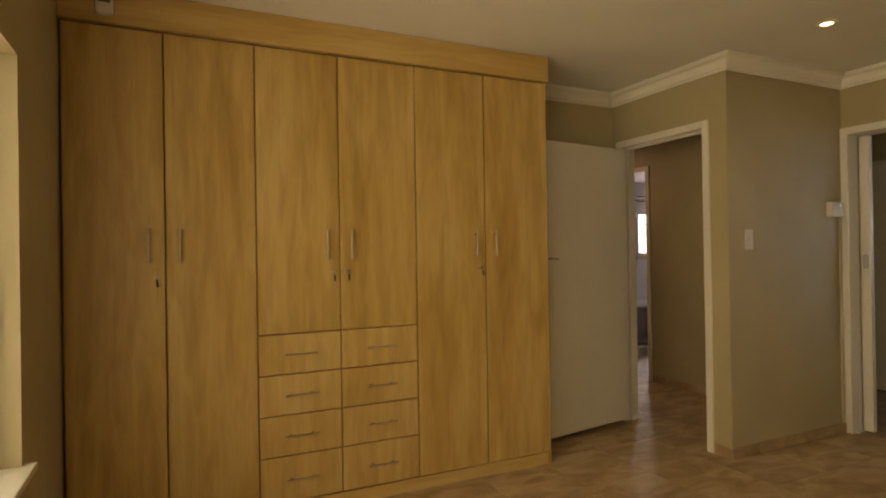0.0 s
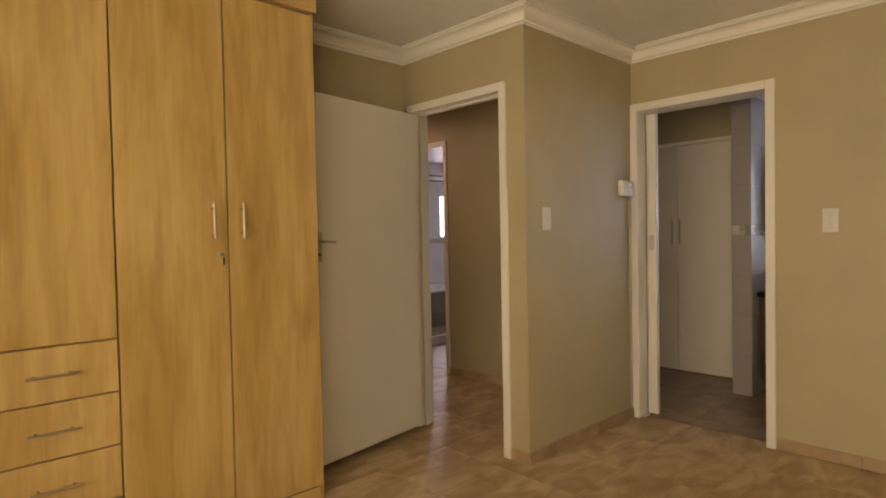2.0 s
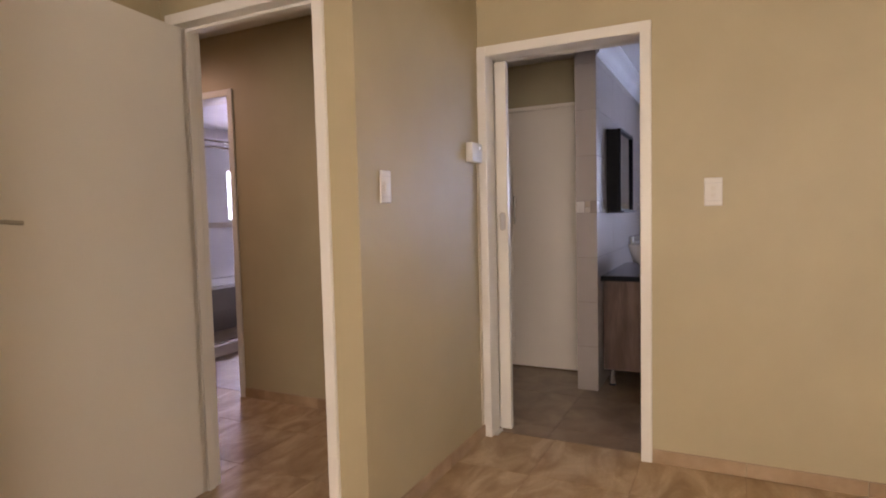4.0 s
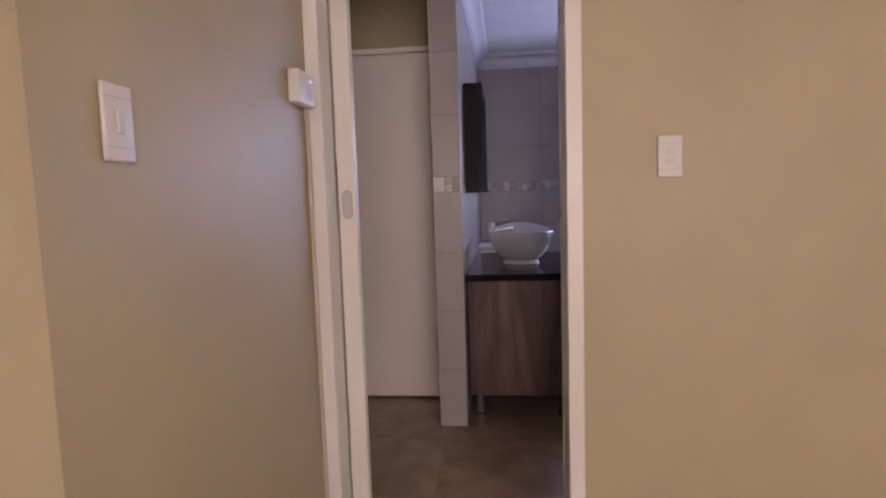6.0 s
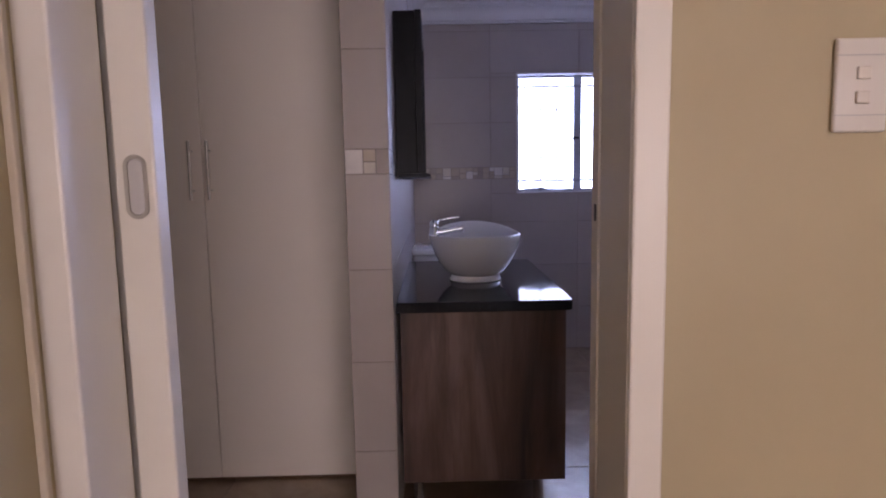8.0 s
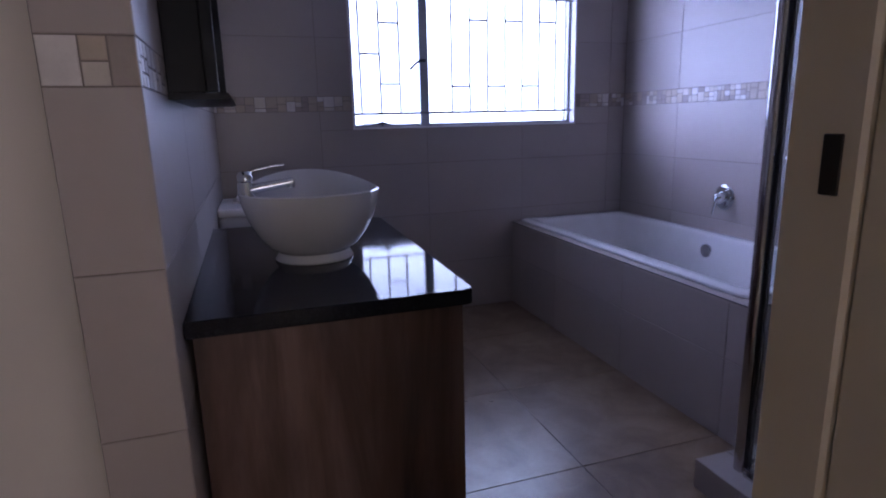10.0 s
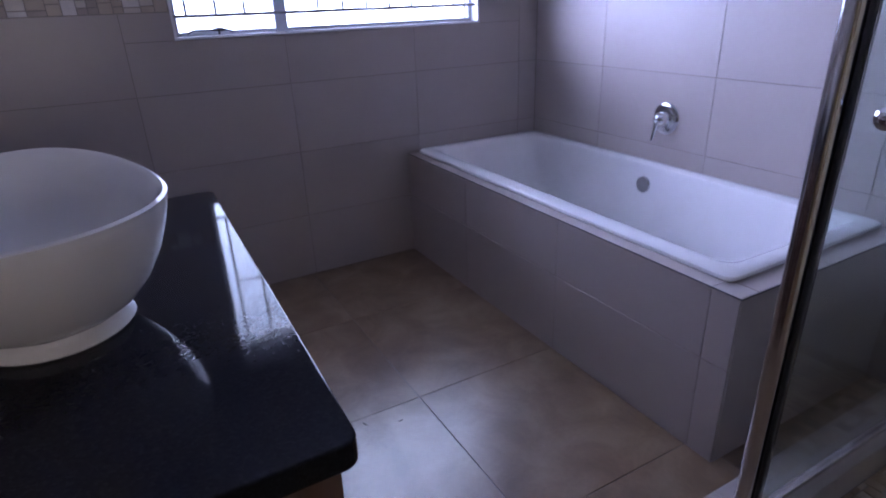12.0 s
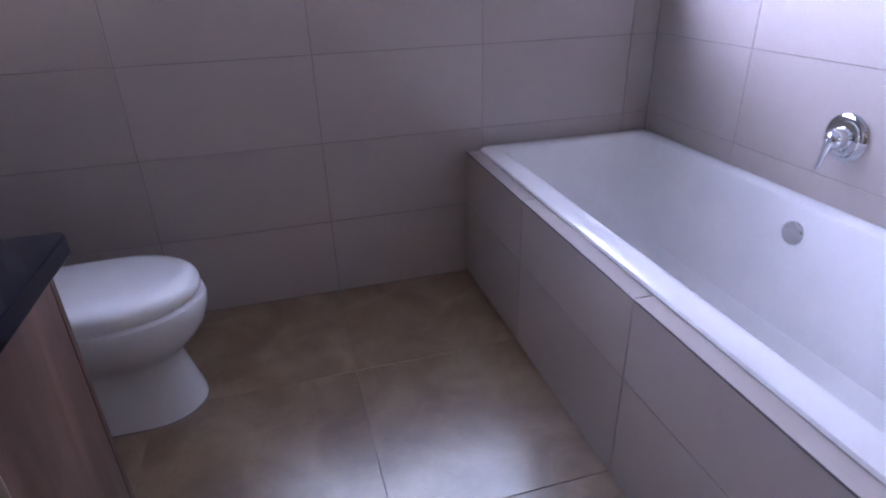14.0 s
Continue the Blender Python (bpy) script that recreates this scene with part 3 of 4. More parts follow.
XB = 6.878
for z in (1.826, 1.189):
    bar((XB, BW[0] + 0.011, z), (XB, BW[1] - 0.011, z), 0.0066)
step = 0.1115
ys = [0.593 - step * k for k in range(7)] + [1.125 - step * k for k in range(3)]
for y in ys:
    bar((XB, y, 1.189), (XB, y, 1.826))
for k, z in ((0, 1.335), (1, 1.70), (2, 1.335), (3, 1.70), (4, 1.335), (5, 1.70)):
    bar((XB, 0.593 - step * k, z), (XB, 0.593 - step * (k + 1), z))
for y, z in ((1.0135, 1.672), (1.125, 1.51), (1.0135, 1.35)):
    bar((XB, y, z), (XB, y - step, z))

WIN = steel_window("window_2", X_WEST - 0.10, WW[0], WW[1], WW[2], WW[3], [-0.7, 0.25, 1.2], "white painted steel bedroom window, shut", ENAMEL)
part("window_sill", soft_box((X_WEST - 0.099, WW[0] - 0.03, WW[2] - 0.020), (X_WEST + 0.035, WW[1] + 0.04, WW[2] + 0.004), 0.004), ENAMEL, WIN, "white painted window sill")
WIN = thing("window_3", (6.59, Y_FAR, 1.19), "white framed window of the second bathroom", "window", kind="structure")
bm = bmesh.new()
for a, b, c, d in ((6.23, 6.26, 1.19, 1.87), (6.92, 6.95, 1.19, 1.87), (6.26, 6.92, 1.19, 1.22), (6.26, 6.92, 1.84, 1.87), (6.50, 6.53, 1.22, 1.84)):
    box(bm, (a, Y_FAR + 0.04, c), (b, Y_FAR + 0.07, d))
part("window_frame", bm, ENAMEL, WIN)
for z in (1.36, 1.52, 1.68):
    part("glazing_bar", soft_box((6.2605, Y_FAR + 0.044, z - 0.008), (6.4995, Y_FAR + 0.050, z + 0.008), 0.002, 1), ENAMEL, WIN)
for a, b in ((6.256, 6.504), (6.526, 6.924)):
    bm = bmesh.new()
    box(bm, (a, Y_FAR + 0.053, 1.216), (b, Y_FAR + 0.057, 1.844))
    part("pane", bm, GLASS, WIN).visible_shadow = False
# daylight haze outside the windows
bm = bmesh.new()
box(bm, (12.0, -8, -2), (12.05, 10, 8))
solid("backdrop_bathroom", bm, SKY_GLOW, "bright hazy daylight outside the bathroom", kind="structure")
# glowing plane in place of sky, run far south to reach the wardrobe
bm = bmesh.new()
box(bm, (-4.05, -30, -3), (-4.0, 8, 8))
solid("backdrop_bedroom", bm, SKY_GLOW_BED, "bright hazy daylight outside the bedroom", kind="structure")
bm = bmesh.new()
box(bm, (3.5, 9.0, -1), (9.5, 9.05, 6))
solid("backdrop_second_bathroom", bm, SKY_GLOW_SECOND, "bright hazy daylight behind the second bathroom", kind="structure")

# ---- bedroom ----
W_FRONT, W_END = 2.765, 1.512
DIV = (-0.970, -0.577, -0.183, 0.224, 0.648, 1.077, 1.512)
wardrobe = thing("wardrobe", (0.28, 3.0, 0), "maple wood-grain built-in wardrobe with six doors and eight drawers", "wardrobe")
bm = bmesh.new()
box(bm, (X_WEST + 0.004, W_FRONT + 0.022, 0.0), (W_END - 0.018, Y_NORTH - 0.003, H_BED - 0.004))
part("carcass", bm, GAP_MAPLE, wardrobe, "brown carcass edges")
part("side_panel", soft_box((W_END - 0.0175, W_FRONT + 0.001, 0.0), (W_END, Y_NORTH - 0.003, H_BED - 0.004), 0.002), MAPLE, wardrobe)
part("plinth", soft_box((X_WEST + 0.005, W_FRONT + 0.004, 0.0), (W_END - 0.018, W_FRONT + 0.021, 0.068), 0.002), MAPLE_H, wardrobe)
part("pelmet", soft_box((X_WEST + 0.003, W_FRONT - 0.022, 2.303), (W_END + 0.006, W_FRONT + 0.021, H_BED - 0.003), 0.002), MAPLE_H, wardrobe)


def cylinder_lock(x, z, parent):
    bm = bmesh.new()
    rod(bm, (x, W_FRONT, z), (x, W_FRONT - 0.006, z), 0.0095, 16)
    lock = part("lock", bm, STEEL, parent, "round steel cylinder lock", True)
    bm = bmesh.new()
    box(bm, (x - 0.0015, W_FRONT - 0.030, z - 0.004), (x + 0.0015, W_FRONT - 0.0062, z + 0.004))
    lathe(bm, [(0, -0.002), (0.011, -0.002), (0.011, 0.002), (0, 0.002)], (x, W_FRONT - 0.034, z), "X", 14)
    part("key", bm, STEEL, parent, "small steel key")
    bm = bmesh.new()
    rod(bm, (x + 0.003, W_FRONT - 0.037, z - 0.012), (x + 0.006, W_FRONT - 0.030, z - 0.042), 0.004, 8)
    part("key_fob", bm, DARK_METAL, parent, "small dark key fob")


G = 0.0035
for i in range(6):
    x0, x1 = DIV[i] + G, DIV[i + 1] - G
    z0 = 0.900 if i in (2, 3) else 0.074
    d = part("door", soft_box((x0, W_FRONT, z0), (x1, W_FRONT + 0.018, 2.294), 0.0018), MAPLE, wardrobe)
    hx = x1 - 0.064 if i % 2 == 0 else x0 + 0.055
    bar_handle(d, (hx, W_FRONT, 1.258), (hx, W_FRONT, 1.410), (0, -1, 0), 0.0072, mat=HANDLE)
    if i in (0, 2, 3, 4):
        cylinder_lock(x1 - 0.036 if i % 2 == 0 else x0 + 0.030, 1.193, d)
rows_z = (0.074, 0.301, 0.500, 0.699, 0.896)
for i in (2, 3):
    for k in range(4):
        x0, x1 = DIV[i] + G, DIV[i + 1] - G
        d = part("drawer", soft_box((x0, W_FRONT, rows_z[k] + 0.003), (x1, W_FRONT + 0.018, rows_z[k + 1] - 0.003), 0.0018), MAPLE_DRAWER, wardrobe)
        cx, cz = (x0 + x1) / 2, (rows_z[k] + rows_z[k + 1]) / 2
        bar_handle(d, (cx - 0.079, W_FRONT, cz), (cx + 0.079, W_FRONT, cz), (0, -1, 0), 0.005, mat=HANDLE)

sensor = thing("alarm_sensor", (-0.80, W_FRONT - 0.022, 2.33), "small white plastic alarm sensor on the wardrobe pelmet", "alarm sensor")
part("housing", soft_box((-0.834, W_FRONT - 0.065, 2.328), (-0.767, W_FRONT - 0.0225, 2.444), 0.012, 4), PLASTIC, sensor, "", True)
part("lens", soft_box((-0.824, W_FRONT - 0.069, 2.372), (-0.777, W_FRONT - 0.0645, 2.424), 0.004), SENSOR_LENS, sensor, "dark smoked sensor lens")


def light_switch(place, normal, keys, label):
    """A plate with a raised frame and rocker keys, facing -y or -x."""
    turn = {"y": 0.0, "x": -90.0}[normal]
    m = pose(*place, 0, 0, turn)
    sw = thing("light_switch", place, label, "light switch")
    bm = soft_box((-0.037, -0.009, -0.063), (0.037, -0.0005, 0.063), 0.004, 3)
    bm.transform(m)
    part("plate", bm, PLASTIC, sw, "", True)
    for z in (-0.040, 0.040):
        bm = bmesh.new()
        box(bm, (-0.0365, -0.0096, z - 0.0008), (0.0365, -0.0088, z + 0.0008))
        bm.transform(m)
        part("seam", bm, PLASTIC_GREY, sw)
    for z in keys:
        tall = 0.0085 if len(keys) > 1 else 0.018
        bm = soft_box((-0.0095, -0.0135, z - tall), (0.0095, -0.0092, z + tall), 0.002)
        bm.transform(m)
        part("rocker", bm, PLASTIC_KEY, sw)
    return sw


light_switch((2.686, Y_SHORT, 1.335), "y", (0.0,), "white plastic single light switch on the short wall")
light_switch((X_SLIDE, 1.170, 1.294), "x", (0.0165, -0.0165), "white plastic double light switch beside the sliding door")

bell = thing("door_chime", (3.575, Y_SHORT, 1.48), "small white plastic chime box by the sliding door", "chime box")
part("housing", soft_box((3.468, Y_SHORT - 0.038, 1.485), (3.602, Y_SHORT - 0.0005, 1.583), 0.006, 3), PLASTIC, bell, "", True)
for k in range(5):
    part("grille_slot", soft_box((3.525, Y_SHORT - 0.0395, 1.500 + 0.009 * k), (3.572, Y_SHORT - 0.0381, 1.504 + 0.009 * k), 0.0005, 1), PLASTIC_GREY, bell)
part("indicator", soft_box((3.558, Y_SHORT - 0.040, 1.556), (3.570, Y_SHORT - 0.0381, 1.562), 0.0008, 1), LED, bell, "lit white indicator lamp")
part("cable_duct", soft_box((3.603, Y_SHORT - 0.012, 0.075), (3.614, Y_SHORT - 0.0006, 1.4865), 0.002), PLASTIC_WALL, bell, "slim wall-coloured cable duct")

down = thing("downlight", (2.57, 1.74, H_BED), "small lit recessed ceiling downlight with a white rim", "downlight")
bm = bmesh.new()
lathe(bm, [(0.030, H_BED - 0.002), (0.034, H_BED - 0.006), (0.046, H_BED - 0.005), (0.048, H_BED - 0.0005)], (2.57, 1.74, 0), "Z", 32)
part("rim", bm, ENAMEL, down, "", True)
bm = bmesh.new()
lathe(bm, [(0, H_BED - 0.004), (0.030, H_BED - 0.004), (0.030, H_BED - 0.0015), (0, H_BED - 0.0015)], (2.57, 1.74, 0), "Z", 32)
part("lamp", bm, LAMP_GLOW, down, "glowing warm white lamp")

# unseen fixture added in the passage ceiling, only to go with the fill lamp
copy_thing(down, pose(3.05, 4.9, H_BED))

# ---- bathroom: cupboard, vanity, basin ----
cup = thing("cupboard", (5.3, 2.57, 0), "tall cream painted built-in cupboard with two doors", "cupboard")
XC = 5.075
bm = bmesh.new()
box(bm, (XC + 0.021, Y_PIER + 0.001, 0.0), (5.65, 3.099, H_BATH - 0.002))
part("body", bm, WALL, cup, "beige painted cupboard surround")
bm = bmesh.new()
for lo, hi in (((XC - 0.004, Y_PIER + 0.001, 1.995), (XC + 0.0205, 3.098, 2.024)), ((XC + 0.002, Y_PIER + 0.001, 0.0), (XC + 0.0205, Y_PIER + 0.014, 1.9945)), ((XC + 0.002, 3.085, 0.0), (XC + 0.0205, 3.098, 1.9945))):
    box(bm, lo, hi)
part("frame", soften(bm, 0.002, 1), CUPBOARD_PAINT, cup)
# dark strip below the doors: the gap's shade is put into its colour
bm = bmesh.new()
box(bm, (XC + 0.012, Y_PIER + 0.015, 0.0), (XC + 0.0205, 3.084, 0.010))
part("plinth", bm, GAP, cup, "dark strip coloured as the shade in the gap under the doors")
for y0, y1, hy in ((Y_PIER + 0.016, 2.632, 2.604), (2.636, 3.083, 2.672)):
    d = part("door", soft_box((XC, y0, 0.012), (XC + 0.018, y1, 1.990), 0.002), CUPBOARD_PAINT, cup)
    bar_handle(d, (XC, hy, 1.13), (XC, hy, 1.35), (-1, 0, 0), 0.006)

VX0, VX1, VY = 4.790, 5.832, 1.325
vanity = thing("vanity_cabinet", (5.3, 1.6, 0), "dark walnut-grain vanity cabinet on steel legs", "cabinet")
part("end_panel", soft_box((VX0, VY - 0.016, 0.122), (VX0 + 0.018, Y_VAN - 0.012, 0.7385), 0.0015), WALNUT, vanity)
part("far_end_panel", soft_box((VX1 - 0.018, VY - 0.016, 0.122), (VX1, Y_VAN - 0.012, 0.7385), 0.0015), WALNUT, vanity)
bm = bmesh.new()
box(bm, (VX0 + 0.0185, VY + 0.004, 0.123), (VX1 - 0.0185, Y_VAN - 0.013, 0.738))
part("body", bm, GAP, vanity, "dark cabinet carcass")
for x0, x1, hx in ((VX0 + 0.021, 4.896, None), (4.900, 5.364, 5.303), (5.368, VX1 - 0.021, 5.425)):
    d = part("door" if hx else "filler_panel", soft_box((x0, VY - 0.016, 0.126), (x1, VY + 0.002, 0.735), 0.0015), WALNUT, vanity)
    if hx:
        bar_handle(d, (hx, VY - 0.016, 0.405), (hx, VY - 0.016, 0.685), (0, -1, 0), 0.006, 0.030)
for x in (4.848, 5.772):
    for y in (1.396, 1.831):
        bm = bmesh.new()
        lathe(bm, [(0, 0.0125), (0.0185, 0.0125), (0.0185, 0.112), (0.028, 0.116), (0.028, 0.1215), (0, 0.1215)], (x, y, 0), "Z", 24)
        leg = part("leg", bm, CHROME_DULL, vanity, "round steel leg", True)
        bm = bmesh.new()
        lathe(bm, [(0, 0.0), (0.022, 0.0), (0.024, 0.003), (0.024, 0.009), (0.020, 0.012), (0, 0.012)], (x, y, 0), "Z", 24)
        part("foot_pad", bm, DARK_METAL, leg, "dark plastic foot", True)
bm = bmesh.new()
box(bm, (4.765, 1.289, 0.739), (5.850, Y_VAN - 0.001, 0.775))
for v in bm.verts:
    if v.co.x > 5.5 and v.co.y < 1.5:
        v.co.y = 1.269
vert_edges = [e for e in bm.edges if abs(e.verts[0].co.z - e.verts[1].co.z) > 0.01 and e.verts[0].co.y < 1.5]
bmesh.ops.bevel(bm, geom=vert_edges, offset=0.022, segments=5, affect="EDGES", profile=0.5)
solid("worktop", soften(bm, 0.003, 2), GRANITE, "polished black granite vanity top with rounded corners", "worktop")


def almond(cx, cy, hx, hy, power, zf, n=72):
    ring = []
    for i in range(n):
        a = 2 * math.pi * i / n
        c, s = math.cos(a), math.sin(a)
        r = (abs(c) ** power + abs(s) ** power) ** (-1 / power)
        ring.append((cx + hx * r * c, cy + hy * r * s, zf(c, s)))
    return ring


BX, BY = 5.238, 1.590
basin = thing("basin", (BX, BY, 0.775), "white ceramic almond-shaped vessel basin on the granite top", "basin")
rim = lambda c, s: 0.964 + (0.041 * c ** 1.6 if c > 0 else 0.004 * c * c)
rings = []
for t in (0.0, 0.12, 0.3, 0.5, 0.7, 0.85, 0.95, 1.0):
    h = 0.800 + t * 0.150
    k = math.sin(t * math.pi / 2) ** 0.78
    hx, hy = 0.099 + 0.112 * k, 0.099 + 0.090 * k
    w = t ** 3
    rings.append(almond(BX, BY, hx, hy, 2.0 - 0.07 * w, lambda c, s, h=h, w=w: h * (1 - w) + (rim(c, s) - 0.005) * w))
rings.append(almond(BX, BY, 0.2125, 0.1905, 1.93, rim))
rings.append(almond(BX, BY, 0.208, 0.185, 1.93, lambda c, s: rim(c, s) + 0.003))
rings.append(almond(BX, BY, 0.202, 0.178, 1.93, lambda c, s: rim(c, s) - 0.002))
for t in (0.8, 0.6, 0.4, 0.2, 0.06):
    k = t ** 0.5
    rings.append(almond(BX, BY, 0.04 + 0.156 * k, 0.04 + 0.132 * k, 2.0 - 0.07 * t, lambda c, s, t=t: 0.822 + (rim(c, s) - 0.830) * t))
bm = bmesh.new()
loft(bm, rings)
part("bowl", bm, CERAMIC, basin, "", True)
bm = bmesh.new()
lathe(bm, [(0, 0.7755), (0.105, 0.7755), (0.108, 0.779), (0.102, 0.790), (0.098, 0.800), (0.100, 0.812), (0, 0.816)], (BX, BY, 0), "Z", 40)
part("foot", bm, CERAMIC, basin, "", True)
bm = bmesh.new()
lathe(bm, [(0, 0.8225), (0.022, 0.8225), (0.024, 0.825), (0.018, 0.828), (0, 0.828)], (BX, BY, 0), "Z", 24)
part("waste", bm, CHROME, basin, "chrome basin waste", True)

tap = thing("basin_mixer", (BX, 1.760, 0.955), "chrome single-lever basin mixer with a long lever", "tap")
bm = bmesh.new()
lathe(bm, [(0, 0.948), (0.025, 0.948), (0.025, 0.956), (0.0215, 0.962), (0.0205, 0.990), (0.019, 0.996), (0, 0.998)], (BX, 1.758, 0), "Z", 28)
part("body", bm, CHROME, tap, "", True)
bm = bmesh.new()
loft(bm, [rounded_ring(0, 0, 0.018, 0.015, 0.0149, 0), rounded_ring(0, 0, 0.014, 0.012, 0.0119, 0.05), rounded_ring(0, 0, 0.012, 0.010, 0.0099, 0.118)])
bm.transform(look((BX, 1.750, 0.974), (BX, 1.56, 1.002)) @ pose(0, 0, 0, 180, 0, 0))
rod(bm, (BX, 1.640, 0.975), (BX, 1.639, 0.995), 0.010, 16)
part("spout", bm, CHROME, tap, "", True)
bm = bmesh.new()
lathe(bm, [(0, 0.9985), (0.0195, 0.9985), (0.0205, 1.012), (0.012, 1.024), (0, 1.026)], (BX, 1.758, 0), "Z", 24)
cap = part("cap", bm, CHROME, tap, "", True)
bm = tube([(BX, 1.756, 1.016), (BX, 1.735, 1.026), (BX, 1.69, 1.034), (BX, 1.655, 1.037)], 0.003, 10)
part("lever", bm, CHROME, tap, "thin chrome lever", True)

cab = thing("mirror_cabinet", (5.25, Y_VAN, 1.21), "shallow black lacquered wall cabinet with a mirror front and shelf", "mirror cabinet")
part("case", soft_box((4.988, 1.815, 1.214), (5.560, Y_VAN - 0.001, 1.792), 0.002), BLACK_GLOSS, cab)
part("mirror_door", soft_box((5.0045, 1.806, 1.226), (5.5435, 1.8145, 1.7735), 0.0015), MIRROR, cab, "mirrored cabinet door")
bm = bmesh.new()
for lo, hi in (((4.984, 1.790, 1.2155), (5.004, 1.8147, 1.794)), ((5.544, 1.790, 1.2155), (5.564, 1.8147, 1.794)), ((5.0045, 1.790, 1.774), (5.5435, 1.8147, 1.794))):
    box(bm, lo, hi)
part("mirror_frame", soften(bm, 0.0015, 1), BLACK_GLOSS, cab)
bm = bmesh.new()
loft(bm, [[(x, 1.892, 1.200), (x, 1.775, 1.200), (x, 1.766, 1.204), (x, 1.772, 1.2135), (x, 1.892, 1.2135)] for x in (4.984, 5.564)])
part("shelf", bm, BLACK_GLOSS, cab)

# ---- bathroom: toilet ----
TX = 6.358
toilet = thing("toilet", (TX, 1.5, 0), "white ceramic close-coupled toilet with the lid down", "toilet")


def egg(cx, y_back, y_front, hw, z, n=40, flat=0.25):
    """An egg outline: square-ish at the back, round at the front (-y)."""
    ring = []
    for i in range(n):
        a = 2 * math.pi * i / n
        c, s = math.cos(a), math.sin(a)
        cy = y_front + hw * 1.15
        if s < 0:
            ring.append((cx + hw * c, cy + hw * 1.15 * s, z))
        else:
            r = (abs(c) ** 3.2 + abs(s) ** 3.2) ** (-1 / 3.2)
            ring.append((cx + hw * c * r, cy + (y_back - cy) * s * r, z))
    return ring


bm = bmesh.new()
loft(bm, [egg(TX, 1.86, 1.224, 0.124, 0.0), egg(TX, 1.86, 1.226, 0.122, 0.025), egg(TX, 1.85, 1.252, 0.108, 0.12), egg(TX, 1.84, 1.264, 0.104, 0.175), egg(TX, 1.83, 1.250, 0.118, 0.202),
          egg(TX, 1.82, 1.206, 0.156, 0.240), egg(TX, 1.80, 1.178, 0.178, 0.280), egg(TX, 1.79, 1.166, 0.187, 0.320), egg(TX, 1.79, 1.164, 0.189, 0.345), egg(TX, 1.79, 1.168, 0.187, 0.358), egg(TX, 1.78, 1.180, 0.178, 0.364)])
part("bowl", bm, CERAMIC, toilet, "", True)
bm = bmesh.new()
loft(bm, [egg(TX, 1.71, 1.184, 0.176, 0.3645), egg(TX, 1.71, 1.182, 0.178, 0.367), egg(TX, 1.71, 1.184, 0.176, 0.3695)])
part("seat", bm, ACRYLIC, toilet, "", True)
bm = bmesh.new()
loft(bm, [egg(TX, 1.71, 1.178, 0.181, 0.3705), egg(TX, 1.71, 1.174, 0.184, 0.376), egg(TX, 1.71, 1.174, 0.184, 0.394), egg(TX, 1.705, 1.179, 0.180, 0.405), egg(TX, 1.70, 1.192, 0.170, 0.414), egg(TX, 1.68, 1.23, 0.145, 0.420), egg(TX, 1.62, 1.34, 0.06, 0.423)])
part("lid", bm, ACRYLIC, toilet, "", True)
bm = bmesh.new()
loft(bm, [egg(TX, 1.862, 1.2195, 0.1285, 0.0005), egg(TX, 1.862, 1.2205, 0.1275, 0.003)])
part("floor_seal", bm, GROUT, toilet, "dark sealant line round the base")
part("cistern", soft_box((TX - 0.19, 1.725, 0.3575), (TX + 0.19, Y_VAN - 0.004, 0.765), 0.022, 4), CERAMIC, toilet, "", True)
part("cistern_lid", soft_box((TX - 0.198, 1.716, 0.7655), (TX + 0.198, Y_VAN - 0.003, 0.802), 0.010, 3), CERAMIC, toilet, "", True)
bm = bmesh.new()
lathe(bm, [(0, 0.8022), (0.022, 0.8022), (0.020, 0.809), (0, 0.810)], (TX, 1.81, 0), "Z", 20)
part("flush_button", bm, CHROME, toilet, "chrome flush button", True)

# ---- bathroom: bath ----
BX0, BX1, BY0, BY1, BZ = 5.083, 6.842, Y_TAP + 0.003, 0.176, 0.517
bath = thing("bath", (5.96, -0.19, 0), "white acrylic drop-in bath in a tiled surround", "bath")
bcx, bcy, bhx, bhy = (BX0 + BX1) / 2, (BY0 + BY1) / 2, (BX1 - BX0) / 2, (BY1 - BY0) / 2
rings = [rounded_ring(bcx, bcy, bhx - 0.004, bhy - 0.004, 0.030, BZ + 0.0005, 6), rounded_ring(bcx, bcy, bhx, bhy, 0.032, BZ + 0.006, 6), rounded_ring(bcx, bcy, bhx - 0.002, bhy - 0.002, 0.032, BZ + 0.014, 6),
         rounded_ring(bcx, bcy, bhx - 0.012, bhy - 0.012, 0.030, BZ + 0.0195, 6), rounded_ring(bcx, bcy - 0.010, bhx - 0.050, bhy - 0.052, 0.040, BZ + 0.018, 6), rounded_ring(bcx, bcy - 0.012, bhx - 0.064, bhy - 0.066, 0.060, BZ + 0.011, 6),
         rounded_ring(bcx, bcy - 0.012, bhx - 0.072, bhy - 0.072, 0.070, BZ - 0.006, 6), rounded_ring(bcx - 0.01, bcy - 0.008, bhx - 0.105, bhy - 0.088, 0.085, BZ - 0.12, 6), rounded_ring(bcx - 0.02, bcy, bhx - 0.16, bhy - 0.098, 0.10, BZ - 0.26, 6),
         rounded_ring(bcx - 0.03, bcy, bhx - 0.22, bhy - 0.125, 0.11, BZ - 0.34, 6), rounded_ring(bcx - 0.03, bcy, bhx - 0.30, bhy - 0.18, 0.10, BZ - 0.365, 6)]
bm = bmesh.new()
loft(bm, rings, (False, True))
part("tub", bm, ACRYLIC, bath, "glossy white acrylic tub", True)
bm = bmesh.new()
